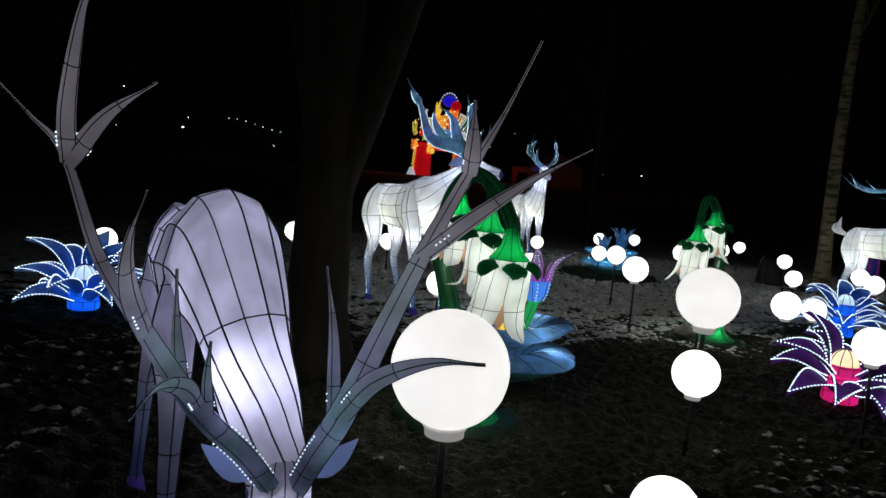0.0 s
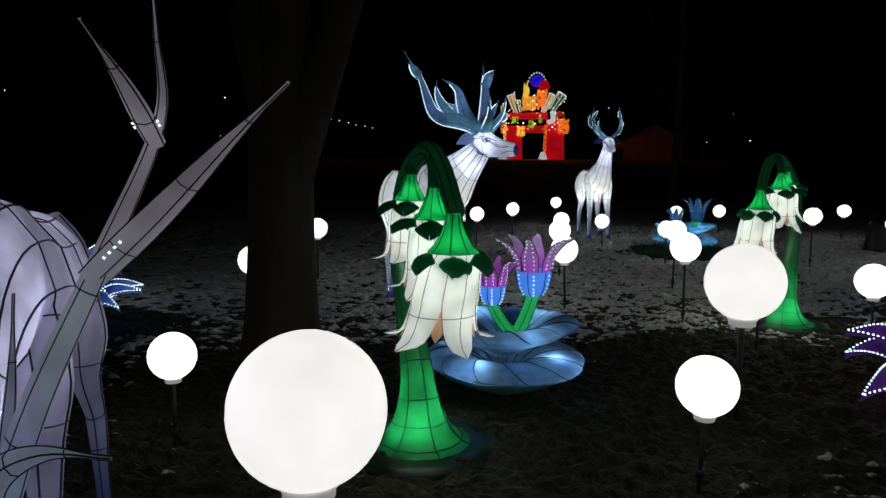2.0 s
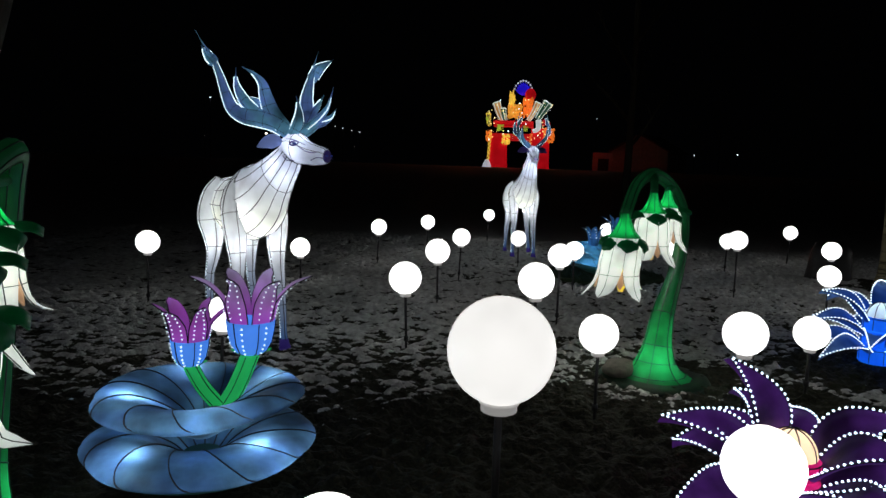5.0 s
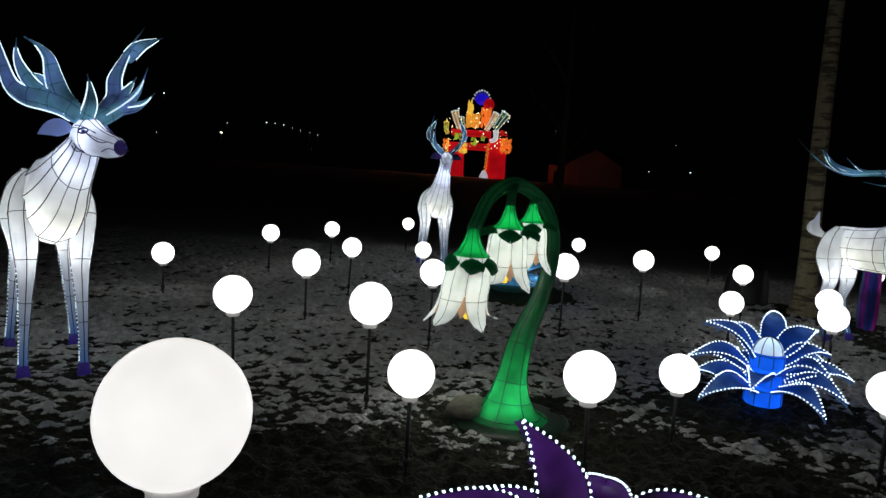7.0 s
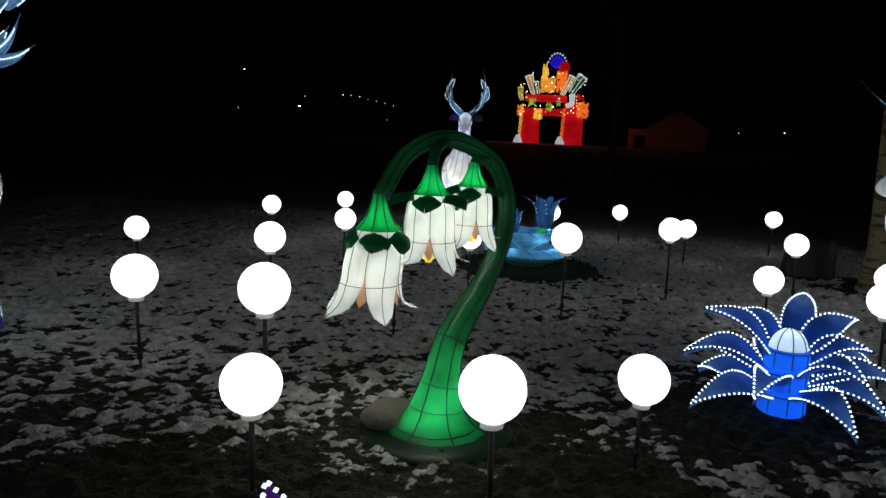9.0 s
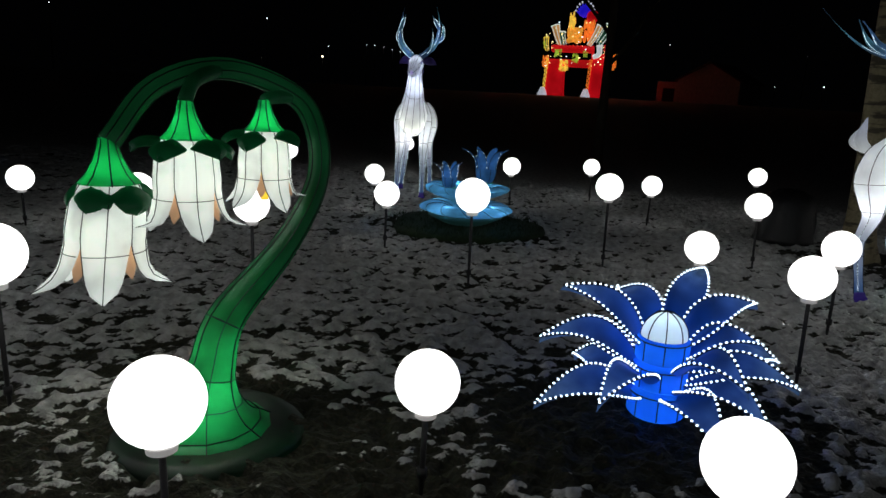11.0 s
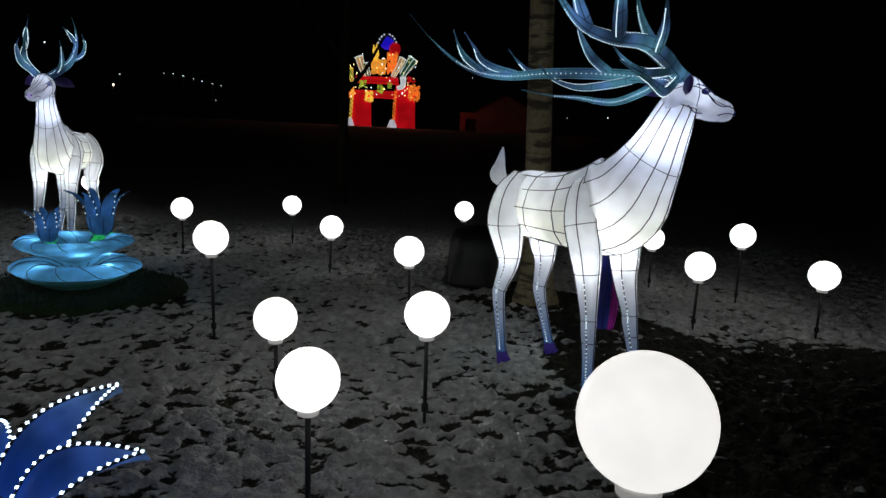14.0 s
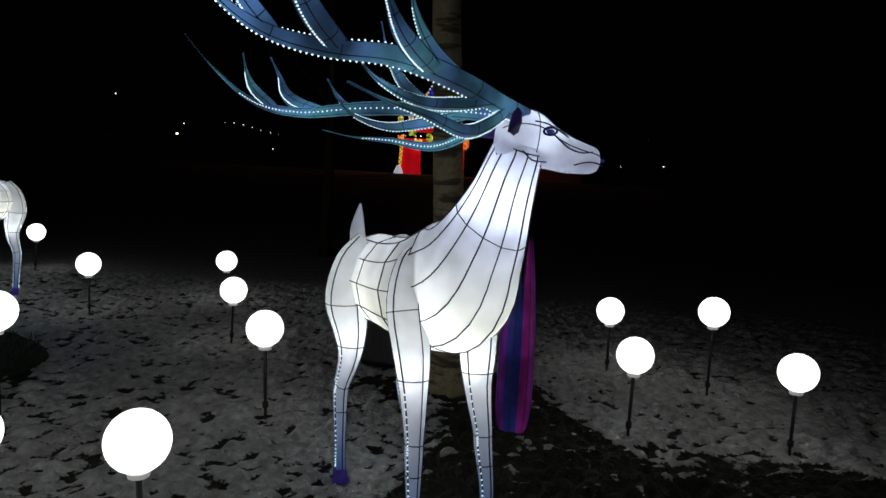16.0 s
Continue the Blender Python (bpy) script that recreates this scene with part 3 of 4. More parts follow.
    H = Matrix.Translation(end) @ pose(0, 0, 0, 0, 0, head_yaw) @ pose(0, 0, 0, 0, head_pitch, 0) @ Matrix.Scale(head_size, 4)
    hs = [(-.115, .01, .02, .03), (-.10, .01, .07, .09), (-.03, .02, .098, .122), (.06, .015, .10, .125), (.15, -.012, .082, .10), (.22, -.030, .066, .088), (.29, -.038, .058, .075),
          (.345, -.042, .056, .066), (.378, -.045, .046, .050), (.392, -.048, .012, .014)]
    sk = spline(hs, 26)
    hr = []
    for x, z, w, h in sk:
        hr.append([H @ Vector((x, w * math.cos(a), z + h * math.sin(a))) for a in [2 * math.pi * j / 16 for j in range(16)]])
    nose = 24 if muzzle else 22
    mesh.rings(hr[:nose + 1], 0)
    mesh.rings(hr[nose:], 9)
    for j in (1, 3, 4, 5, 7, 12):
        mesh.wire([H @ Vector((x, w * 1.02 * math.cos(2 * math.pi * j / 16), z + h * 1.02 * math.sin(2 * math.pi * j / 16))) for x, z, w, h in sk[2:24]], 0.0025, 2)
    mesh.wire([H @ Vector((sk[8][0], sk[8][2] * 1.02 * math.cos(a), sk[8][1] + sk[8][3] * 1.02 * math.sin(a))) for a in np.linspace(0, 2 * math.pi, 17)], 0.0025, 2)
    for s in (1, -1):
        # mouth line, eye with a painted rim, ear
        mesh.wire([H @ Vector((x, s * (.052 - .10 * max(0, x - .36)), -.075 + .02 * math.sin((x - .26) * 20))) for x in np.linspace(.25, .39, 6)], 0.004, 6)
        eye = Mesh()
        eye.ball((.10, s * .091, .050), .021, .011, .011, 12, 8)
        mesh.add([H @ Vector(p) for p in eye.v], eye.f, 3)
        rim = [H @ Vector((.10 + .036 * math.cos(a), s * (.0935 - .012 * math.cos(a)), .052 + .017 * math.sin(a) + .006 * math.cos(a))) for a in np.linspace(0, 2 * math.pi, 15)]
        mesh.tube(rim, [.005] * 15, 6, 6)
        ear = [H @ Vector((-.06 - .04 * a - .05 * a * a, s * (.085 + .17 * a), .055 + .03 * math.sin(a * 3) - .05 * a)) for a in np.linspace(0, 1, 9)]
        mesh.tube(ear, [.052 * math.sin(math.pi * (0.12 + 0.87 * a)) + .002 for a in np.linspace(0, 1, 9)], 8, 10, 0.4, (0.2, 0, 1))
        nos = Mesh()
        nos.ball((.40, s * .024, -.04), .012, .010, .008, 8, 6)
        mesh.add([H @ Vector(p) for p in nos.v], nos.f, 3)
        # violet brush lines over brow, cheek and muzzle
        for pts in ([(.02, .098, .085), (.08, .094, .082), (.15, .078, .06), (.20, .064, .04)], [(.13, .086, .035), (.20, .070, -.005), (.27, .060, -.02), (.33, .058, -.01)], [(-.02, .099, -.05), (.03, .100, -.085), (.10, .088, -.085)]):
            mesh.wire([H @ Vector((x, s * y * 1.02, z)) for x, y, z in spline(pts, 9)], 0.0036, 6)
    yaw, pitch, rl = antlers
    A = H @ Matrix.Translation((-.01, 0, .10)) @ pose(0, 0, 0, 0, 0, yaw) @ pose(0, 0, 0, 0, pitch, 0) @ pose(0, 0, 0, rl, 0, 0)
    for s, shape in zip((1, -1), tines):
        antler(mesh, A, s, 7, 8, 2, leds, spread, thick, shape)
    ob = new("deer_lantern", mesh.data("deer_lantern", [skin or M_WHITE, leg_skin or M_LEG, M_SEAM, M_EYE, M_SOFTLED, M_HOOF, M_MUZZLE, antler_skin or M_ANTLER, M_SOFTLED, muzzle or M_MUZZLE, ear_skin or M_MUZZLE]))
    ob.matrix_world = m
    tagged(ob, name_label, "deer lantern", "deer lanterns")
    mid = Vector(neck[2][:3])
    for p, wt in (((.27, .0, 1.06), 2.7 * chest), ((-.36, 0, .98), 2.0 * chest), (tuple(mid), 2.1), (tuple(H @ Vector((.06, 0, 0))), 1.1)):
        bulb("deer_lantern_bulb", m @ Vector(p), wt * power, (0.93, 0.96, 1.0), 0.04)
    for s in (1, -1):
        bulb("deer_lantern_bulb", m @ Vector((.225, .15 * width * s, .80)), 0.75 * feet, (0.95, 0.97, 1.0), 0.015)
        bulb("deer_lantern_bulb", m @ Vector((-.51, .155 * width * s, .78)), 0.75 * feet, (0.95, 0.97, 1.0), 0.015)
    return ob


HIGH = [(.31, .01, 1.21, .19, .300), (.43, .025, 1.38, .142, .222), (.52, .04, 1.56, .108, .158), (.58, .05, 1.71, .090, .122), (.615, .06, 1.81, .080, .095)]
MID = [(.31, .02, 1.20, .18, .28), (.45, .055, 1.32, .138, .20), (.565, .09, 1.425, .106, .145), (.645, .115, 1.50, .09, .118), (.706, .13, 1.555, .08, .095)]
LOW = [(.30, .0, 1.12, .19, .27), (.47, .01, 1.03, .155, .21), (.58, .035, .85, .118, .165), (.64, .08, .65, .088, .13), (.67, .13, .47, .072, .10)]
deer("white silk stag lantern with wired seams, head turned, teal antlers", pose(7.10, 10.88, 0, 0, 0, -56), HIGH, 74, 4, (0, -1, -5), spread=1.15, antler_skin=M_DUSK_ANTLER, thick=.90, leds=(.74, .0040, True), tail=True, head_size=.88, muzzle=M_PALEMUZZLE, power=1.27)
deer("white silk stag lantern with tall teal antlers beside the tree", pose(-.39, 7.68, 0, 0, 0, -50) @ Matrix.Scale(1.05, 4), MID, 23, 0, (0, 0, 0), head_size=.89, tines=(WIDE_LEFT, WIDE_RIGHT), leds=(.8, .0060, True), ear_skin=M_PALEEAR, width=.94)
deer("white silk stag lantern standing behind the small tulip dish", pose(1.72, 14.70, 0, 0, 0, -80), HIGH, -2, 8, (0, 0, 0), antler_skin=M_DUSK_ANTLER, tines=(LYRE, LYRE), muzzle=M_PALEMUZZLE)
deer("lilac-white silk stag lantern grazing with lowered head and wide antlers", pose(-.90, 2.60, -.03, 0, 0, -62), LOW, -9, 78, (0, 0, 0), tines=(LOW_RIGHT, LOW_LEFT), width=1.02, skin=M_LILAC, antler_skin=M_DIM_ANTLER, power=1.0, feet=.1, chest=.75, thick=.82, leds=(.20, .0036, True), leg_skin=M_DIMLEG, ear_skin=M_PALEEAR, panel=.78)


# ---- bell flower lanterns ----
def leaf_rows(length, width, rise, cup, n=10, k=5, power=0.75, blunt=1.0):
    """A leaf along +x with a curved rib; returns rows of points across it, and the ends of the rows for its edge."""
    rows = []
    for i in range(n + 1):
        u = i / n
        w = width * max(0.02, math.sin(math.pi * min(1, (0.10 + 0.90 * u)) ** power)) ** blunt if u < 1 else width * 0.01
        rows.append([Vector((length * u, w * v, rise(u) + cup * width * v * v)) for v in np.linspace(-1, 1, k)])
    return rows


def leaf(mesh, rows, thick=0.006, slot=0, m=None):
    m = m or Matrix()
    low = [[p - Vector((0, 0, thick)) for p in r[::-1]] for r in rows]
    mesh.rings([[m @ p for p in a + b] for a, b in zip(rows, low)], slot)


def bell_flower(m, stem, bells, seed, label):
    """Nodding bell flower: a flared foot, an arching stem and three hanging bells. stem: points of the arch above the foot;
    bells: where each branch leaves the arch, the middle of the bell's shoulder, its size and how far it hangs askew."""
    top = thing("bell_flower_lantern", m, label, "flower lantern", "bell flower lanterns")
    stem = [Vector(p) for p in stem]
    root = stem[0] * .3
    path = [(0, 0, 0, .35), (0, 0, .03, .26), (0, 0, .08, .185), (.2 * root.x, .2 * root.y, .17, .132), (root.x, root.y, .30, .098)] + [(*p, r) for p, r in zip(stem, (.082, .062, .053, .050, .050, .048, .045, .044))]
    q = spline(path, 60)
    line = [Vector(p[:3]) for p in q]
    rows = tube_rows(line, [p[3] for p in q], 14, 1.0, None)
    st = Mesh()
    st.rings(rows, 0)
    for j in range(0, 14, 2):
        st.wire([r[j] + (r[j] - c) * 0.02 for r, c in zip(rows, line)], 0.003, 1)
    for i in (7, 13, 18, 24):
        st.wire([p + (p - line[i]) * 0.02 for p in rows[i] + rows[i][:1]], 0.0032, 1)
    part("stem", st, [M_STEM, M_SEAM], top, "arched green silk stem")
    rnd = random.Random(seed)
    for i, (branch, shoulder, k, *askew) in enumerate(bells):
        askew = Vector((*askew, 0)) if askew else Vector((0, 0, 0))
        branch, c = Vector(branch), Vector(shoulder)
        neck = c + Vector((0, 0, .17 * k))
        calyx = Mesh()
        bend = Vector((*branch.xy.lerp(neck.xy, .72), branch.z * .62 + neck.z * .38))
        way = spline([tuple(branch), tuple(bend), tuple(neck)], 7)[:-1] if i else []
        prof = [(.033, .17), (.040, .13), (.055, .085), (.082, .035), (.116, 0)]
        if way:
            bm = Mesh()
            bm.tube([Vector(p) for p in way] + [neck], [.030, .031, .031, .030, .029, .030, .033 * k], 12)
            part("branch", bm, M_DIMSTEM, top, "green curved branch coloured as unlit")
        rr = tube_rows([c + Vector((0, 0, h * k)) for r, h in prof], [r * k for r, h in prof], 16, 1.0, None)
        calyx.rings(rr, 0)
        for j in range(0, 16, 2):
            calyx.wire([r[j] for r in rr], 0.003, 1)
        bell = part("bell", calyx, [M_GREEN, M_SEAM], top, "glowing green bell neck")
        zb = 0.0
        for t in range(5):
            sm = Mesh()
            a = 72 * t + rnd.uniform(-6, 6) - 86
            droop = rnd.uniform(6, 26) if i else (62 if t == 0 else rnd.uniform(18, 52))
            leaf(sm, leaf_rows((.15 if i else .115) * k, .084 * k, lambda u: -.03 * u * k + .035 * math.sin(u * 2.4) * k, -.45, power=1.0, blunt=.8 if i else .42), .006, 0, Matrix.Translation(c + Vector((0, 0, zb + .004))) @ pose(0, 0, 0, 0, 0, a) @ Matrix.Translation((.098 * k, 0, 0)) @ pose(0, 0, 0, 0, droop, 0))
            part("sepal", sm, M_DARKGREEN, bell, "dark green sepal")
        for t in range(5):
            pm = Mesh()
            a0 = math.radians(72 * t + 22 + 9 * i)
            curl = rnd.uniform(.92, 1.12)
            rows2 = []
            for u in np.linspace(0, 1, 14):
                r = np.interp(u, [0, .15, .42, .55, .75, .9, 1], [.105, .138, .150, .148, .162, .198, .25 * curl]) * k
                h = zb - np.interp(u, [0, .85, 1], [0, .365, .415 / curl]) * k
                half = math.radians(np.interp(u, [0, .50, .62, .8, .93, 1], [36, 36, 32, 24, 13, .6]))
                rows2.append([c + Vector((r * math.cos(a0 + half * v), r * math.sin(a0 + half * v), h)) for v in np.linspace(-1, 1, 6)])
            rows2 = [[p + askew * (c.z - p.z) for p in r] for r in rows2]
            inner = [[Vector((c.x + (p.x - c.x) * .965, c.y + (p.y - c.y) * .965, p.z)) for p in r[::-1]] for r in rows2]
            pm.rings([x + y for x, y in zip(rows2, inner)], 0)
            pm.wire([r[0] for r in rows2[:13]], .0022, 1)
            pm.wire([(r[2] + r[3]) / 2 + ((r[2] + r[3]) / 2 - Vector((c.x, c.y, r[2].z))) * .02 for r in rows2], .002, 1)
            pm.wire([p + (p - Vector((c.x, c.y, p.z))) * .015 for p in rows2[8]], .002, 1)
            part("petal", pm, [M_PETAL, M_SEAM], bell, "glowing white petal")
            lm = Mesh()
            rows3 = []
            for u in np.linspace(0.66, 1, 8):
                r = np.interp(u, [0, .45, .62, .8, 1], [.10, .13, .130, .138, .17]) * k
                half = math.radians(np.interp(u, [0, .6, .8, .93, 1], [22, 22, 16, 7, .6]))
                aa = a0 + math.radians(36)
                rows3.append([c + Vector((r * math.cos(aa + half * v), r * math.sin(aa + half * v), zb - .36 * u * k)) + askew * (.36 * u * k) for v in np.linspace(-1, 1, 4)])
            lm.rings([x + [Vector((c.x + (p.x - c.x) * .96, c.y + (p.y - c.y) * .96, p.z)) for p in x[::-1]] for x in rows3], 0)
            part("liner", lm, M_PINK, bell, "pink inner petal")
        ym = Mesh()
        ym.tube([c + Vector((0, 0, zb - .1 * k)), c + Vector((0, 0, zb - .36 * k)), c + Vector((0, 0, zb - .395 * k))], [.012, .03, .016], 8)
        part("pistil", ym, M_YELLOW, bell, "yellow pistil")
        bulb("bell_bulb", m @ (c + Vector((0, 0, zb - .13 * k))), 10.5 * k, (1.0, 0.98, 0.92), 0.025)
        bulb("bell_bulb", m @ (c + Vector((0, 0, zb + .045 * k))), 0.32, (0.8, 1.0, 0.85), 0.02)
    for p, wt in ((line[9] + Vector((-.03, -.07, 0)), 1.3), (line[15] + Vector((.01, -.05, 0)), 1.3), (line[22], 0.6)):
        bulb("stem_bulb", m @ p, wt, (0.75, 1.0, 0.8), 0.02)
    fm = Mesh()
    fm.rings([[(r * math.cos(a) * (1 + .05 * math.sin(3 * a)), r * math.sin(a), h) for a in [2 * math.pi * j / 28 for j in range(28)]] for r, h in ((.42, -.02), (.40, .012), (.34, .022), (.1, .03))])
    part("foot", fm, M_FOOT, top, "dark green foot cloth")
    return top


bell_flower(pose(3.0, 7.42, 0), [(.05, .10, .50), (.17, .38, .76), (.24, .57, 1.02), (.23, .61, 1.25), (.13, .58, 1.44), (-.06, .30, 1.545), (-.22, .03, 1.46), (-.31, -.14, 1.24)],
            [((-.31, -.14, 1.24), (-.31, -.15, 1.08), 1.02, -.11, -.03), ((-.07, .26, 1.54), (-.09, .04, 1.255), .90), ((.13, .58, 1.44), (.07, .39, 1.285), .79)], 5, "arching green bell flower lantern with three white bells")
bell_flower(pose(.17, 4.17, 0), [(-.04, .07, .45), (-.13, .25, .76), (-.20, .39, 1.0), (-.19, .41, 1.25), (-.13, .37, 1.45), (-.01, .24, 1.55), (.12, -.07, 1.46), (.22, -.27, 1.25)],
            [((.22, -.27, 1.25), (.21, -.29, 1.07), 1.06, -.16, -.09), ((.02, .19, 1.54), (.09, -.14, 1.21), .90), ((-.13, .37, 1.45), (-.09, .19, 1.28), .82)], 6, "tall green bell flower lantern with glowing white bells")


def sandbag(x, y, turn, size=1.0):
    me = Mesh()
    rows = []
    for u in np.linspace(0, 1, 14):
        w = max(.01, math.sin(math.pi * u) ** .45)
        rows.append([(.24 * (u - .5) * 2 * .8, .13 * w * math.cos(a) * (1 + .08 * math.sin(9 * u + 3 * a)), .055 + .065 * w * math.copysign(abs(math.sin(a)) ** .8, math.sin(a))) for a in [2 * math.pi * j / 18 for j in range(18)]])
    me.rings(rows)
    ob = new("sandbag", me.data("sandbag", M_SAND))
    ob.matrix_world = pose(x, y, 0, 0, 0, turn) @ Matrix.Scale(size, 4)
    tagged(ob, "pale filled sandbag weighing down the flower foot", "sandbag", "sandbags")


sandbag(2.74, 7.42, 70)
sandbag(-.10, 4.30, 60, .7)


# ---- tulip dishes ----
def tulip(top, foot, tip, size, petal_mat, seed, leds=True):
    foot, tip = Vector(foot), Vector(tip)
    stalk = Mesh()
    bend = foot.lerp(tip, .5) + Vector(((tip.x - foot.x) * .08, (tip.y - foot.y) * .08, -.005))
    line = [Vector(p) for p in spline([foot, bend, tip], 14)]
    rows = tube_rows(line, [.038 * size + .006] * 14, 10, 1.0, None)
    stalk.rings(rows, 0)
    for j in range(0, 10, 2):
        stalk.wire([r[j] for r in rows], .0025, 1)
    part("stalk", stalk, [M_STALK, M_SEAM], top, "bright green stalk")
    cup = Mesh()
    prof = [(.03, -.01), (.075, .015), (.10, .06), (.112, .12), (.118, .17)]
    rr = [[tip + Vector((r * size * math.cos(a), r * size * math.sin(a), h * size)) for a in [2 * math.pi * t / 18 for t in range(18)]] for r, h in prof]
    cup.rings(rr, 0)
    for j in range(0, 18, 3):
        cup.wire([r[j] + Vector(((r[j] - tip).x, (r[j] - tip).y, 0)) * .02 for r in rr], .003, 1)
        if leds:
            for r, q in zip(rr[1:], rr[2:]):
                cup.bead(r[j + 1], .006, 2)
                cup.bead((r[j + 1] + q[j + 1]) / 2, .006, 2)
    cp = part("cup", cup, [M_TULIPCUP if leds else M_TULIPBLUE, M_SEAM, M_SOFTLED], top, "blue silk tulip cup")
    rnd = random.Random(seed)
    for t in range(6):
        pm = Mesh()
        a0 = math.radians(60 * t + 10 + rnd.uniform(-6, 6))
        flare = rnd.uniform(.78, 1.36)
        rows2, ribs = [], []
        for u in np.linspace(0, 1, 10):
            r = np.interp(u, [0, .4, .75, 1], [.112, .135, .16 * flare, .23 * flare]) * size
            half = math.radians(np.interp(u, [0, .4, .7, .9, 1], [30, 26, 15, 8, .6]))
            rows2.append([tip + Vector((r * math.cos(a0 + half * v), r * math.sin(a0 + half * v), (.165 + .26 * u - .03 * flare * u ** 4) * size)) for v in np.linspace(-1, 1, 5)])
        pm.rings([x + [Vector((tip.x + (p.x - tip.x) * .95, tip.y + (p.y - tip.y) * .95, p.z)) for p in x[::-1]] for x in rows2], 0)
        pm.wire([r[0] for r in rows2], .0032, 1)
        pm.wire([r[4] for r in rows2], .0032, 1)
        if not leds:
            for r in rows2[1:9:2]:
                pm.bead(r[4] + (r[4] - Vector((tip.x, tip.y, r[4].z))) * .04, .006, 2)
        if leds:
            for r in rows2[1:9]:
                for e in (1, 3):
                    pm.bead(r[e] + (r[e] - Vector((tip.x, tip.y, r[e].z))) * .04, .0042, 2)
        part("petal", pm, [petal_mat, M_SEAM, M_SOFTLED], cp, "mauve silk petal" if leds else "blue silk petal")
    for t in range(3):
        lm = Mesh()
        leaf(lm, leaf_rows(.11 * size, .03 * size, lambda u: .02 * u, .1), .004, 0, Matrix.Translation(tip + Vector((0, 0, -.005))) @ pose(0, 0, 0, 0, 5, 120 * t + 40))
        part("leaf", lm, M_STALK, cp, "small green leaf")


def dish(mesh, wires, z, radius, tilt, wave, seed, deep):
    n = 48
    prof = [(.05, -.20), (.14, -.15), (.28, -.045), (.48, .035), (.70, .055), (.90, .025), (1.0, -.035), (.96, -.06), (.75, -.08), (.45, -.14), (.12, -.25)]
    if deep:
        prof = [(.04, -.30), (.12, -.22), (.26, -.12), (.46, -.015), (.68, .06), (.88, .075), (1.0, .02), (.97, -.03), (.78, -.10), (.46, -.19), (.12, -.34)]
    q = spline(prof, 30)
    rows = []
    for r, h in q:
        rows.append([Vector((radius * r * math.cos(a) * (1 + wave * .5 * r * math.sin(3 * a + seed) - .05 * r ** 4 * (1 - abs(math.sin(3 * a + seed)) ** .5)), radius * r * math.sin(a) * (1 - .05 * r ** 4 * (1 - abs(math.sin(3 * a + seed)) ** .5)), h * radius * 1.25 + z + wave * r * r * radius * math.sin(2 * a + seed) + tilt * r * radius * math.cos(a - 2.2))) for a in [2 * math.pi * j / n for j in range(n)]])
    mesh.rings(rows, 0)
    for j in range(0, n, 4):
        line = []
        for i, row in enumerate(rows[:22]):
            whole, bit = divmod(j + i * .28, 1)
            line.append(row[int(whole) % n].lerp(row[int(whole + 1) % n], bit) + Vector((0, 0, .003)))
        wires.wire(line, .0035, 0)


def tulip_dish(m, cyan, k, label):
    top = thing("tulip_dish_lantern", m, label, "flower lantern", "tulip dish lanterns")
    mt = M_CYANDISH if cyan else M_BLUEDISH
    for name, z, r, tl, wv, sd in (("lower_dish", .255, .525, .015, .012, 1.0), ("upper_dish", .45, .475, -.02, .03, 2.3)):
        d, w = Mesh(), Mesh()
        dish(d, w, z * k, r * k, tl, wv, sd, name == "upper_dish")
        plate = part(name, d, mt, top, "blue silk petal dish")
        tagged(part("wire_frame", w, M_SEAM, plate, "dark seam wires"), kind="stuff")
    pot = Mesh()
    pot.rings([[(r * k * math.cos(a), r * k * math.sin(a), h * k) for a in [2 * math.pi * j / 28 for j in range(28)]] for r, h in ((.06, 0), (.10, .02), (.26, .08), (.42, .155), (.36, .17), (.05, .17))])
    part("pot", pot, M_POT, top, "dark green tapered pot")
    if cyan:
        tulip(top, (.0, .0, .30 * k), (.20, .02, .52), .98, M_TULIPBLUE, 3, False)
        tulip(top, (-.02, .0, .30 * k), (-.19, -.10, .46), .72, M_TULIPBLUE, 4, False)
    else:
        tulip(top, (.05, .05, .30 * k), (.205, .10, .62), .98, M_TULIPPINK, 1)
        tulip(top, (.08, .05, .36 * k), (-.07, .056, .57), .76, M_TULIPPINK, 2)
    wt, col = (1.9, (.84, .94, 1)) if not cyan else (1.0, (.75, .93, 1))
    for i in range(4):
        a = math.radians(90 * i + 25)
        bulb("dish_bulb", m @ Vector((.33 * k * math.cos(a), .33 * k * math.sin(a), .435 * k)), wt * 1.05, col, .02)
        bulb("dish_bulb", m @ Vector((.36 * k * math.cos(a + .6), .36 * k * math.sin(a + .6), .245 * k)), wt * .8, col, .02)
    return top


tulip_dish(pose(.55, 5.06, 0, 0, 0, 12), False, 1.0, "pale blue dish lantern with two mauve tulips on green stalks")
tulip_dish(pose(3.03, 12.45, 0, 0, 0, 8), True, 1.0, "cyan dish lantern with two blue tulips on a grass mat")
mat = Mesh()
mr = [[(3.03 + r * math.cos(a) * (1 + .06 * math.sin(3 * a + 1)), 12.5 + r * math.sin(a) * (1 + .05 * math.sin(5 * a)), h) for a in [2 * math.pi * j / 40 for j in range(40)]] for r, h in ((.86, 0), (.84, .045), (.70, .06), (.05, .062))]
mat.rings(mr)
g = random.Random(9)
for i in range(1500):
    a, r = g.uniform(0, 6.283), .86 * math.sqrt(g.random())
    x, y, h = 3.03 + r * math.cos(a), 12.5 + r * math.sin(a), .055
    t = g.uniform(0, 6.283)
    mat.add([(x - .006 * math.cos(t), y - .006 * math.sin(t), h), (x + .006 * math.cos(t), y + .006 * math.sin(t), h), (x + g.uniform(-.03, .03), y + g.uniform(-.03, .03), h + g.uniform(.03, .06))], [(0, 1, 2)])
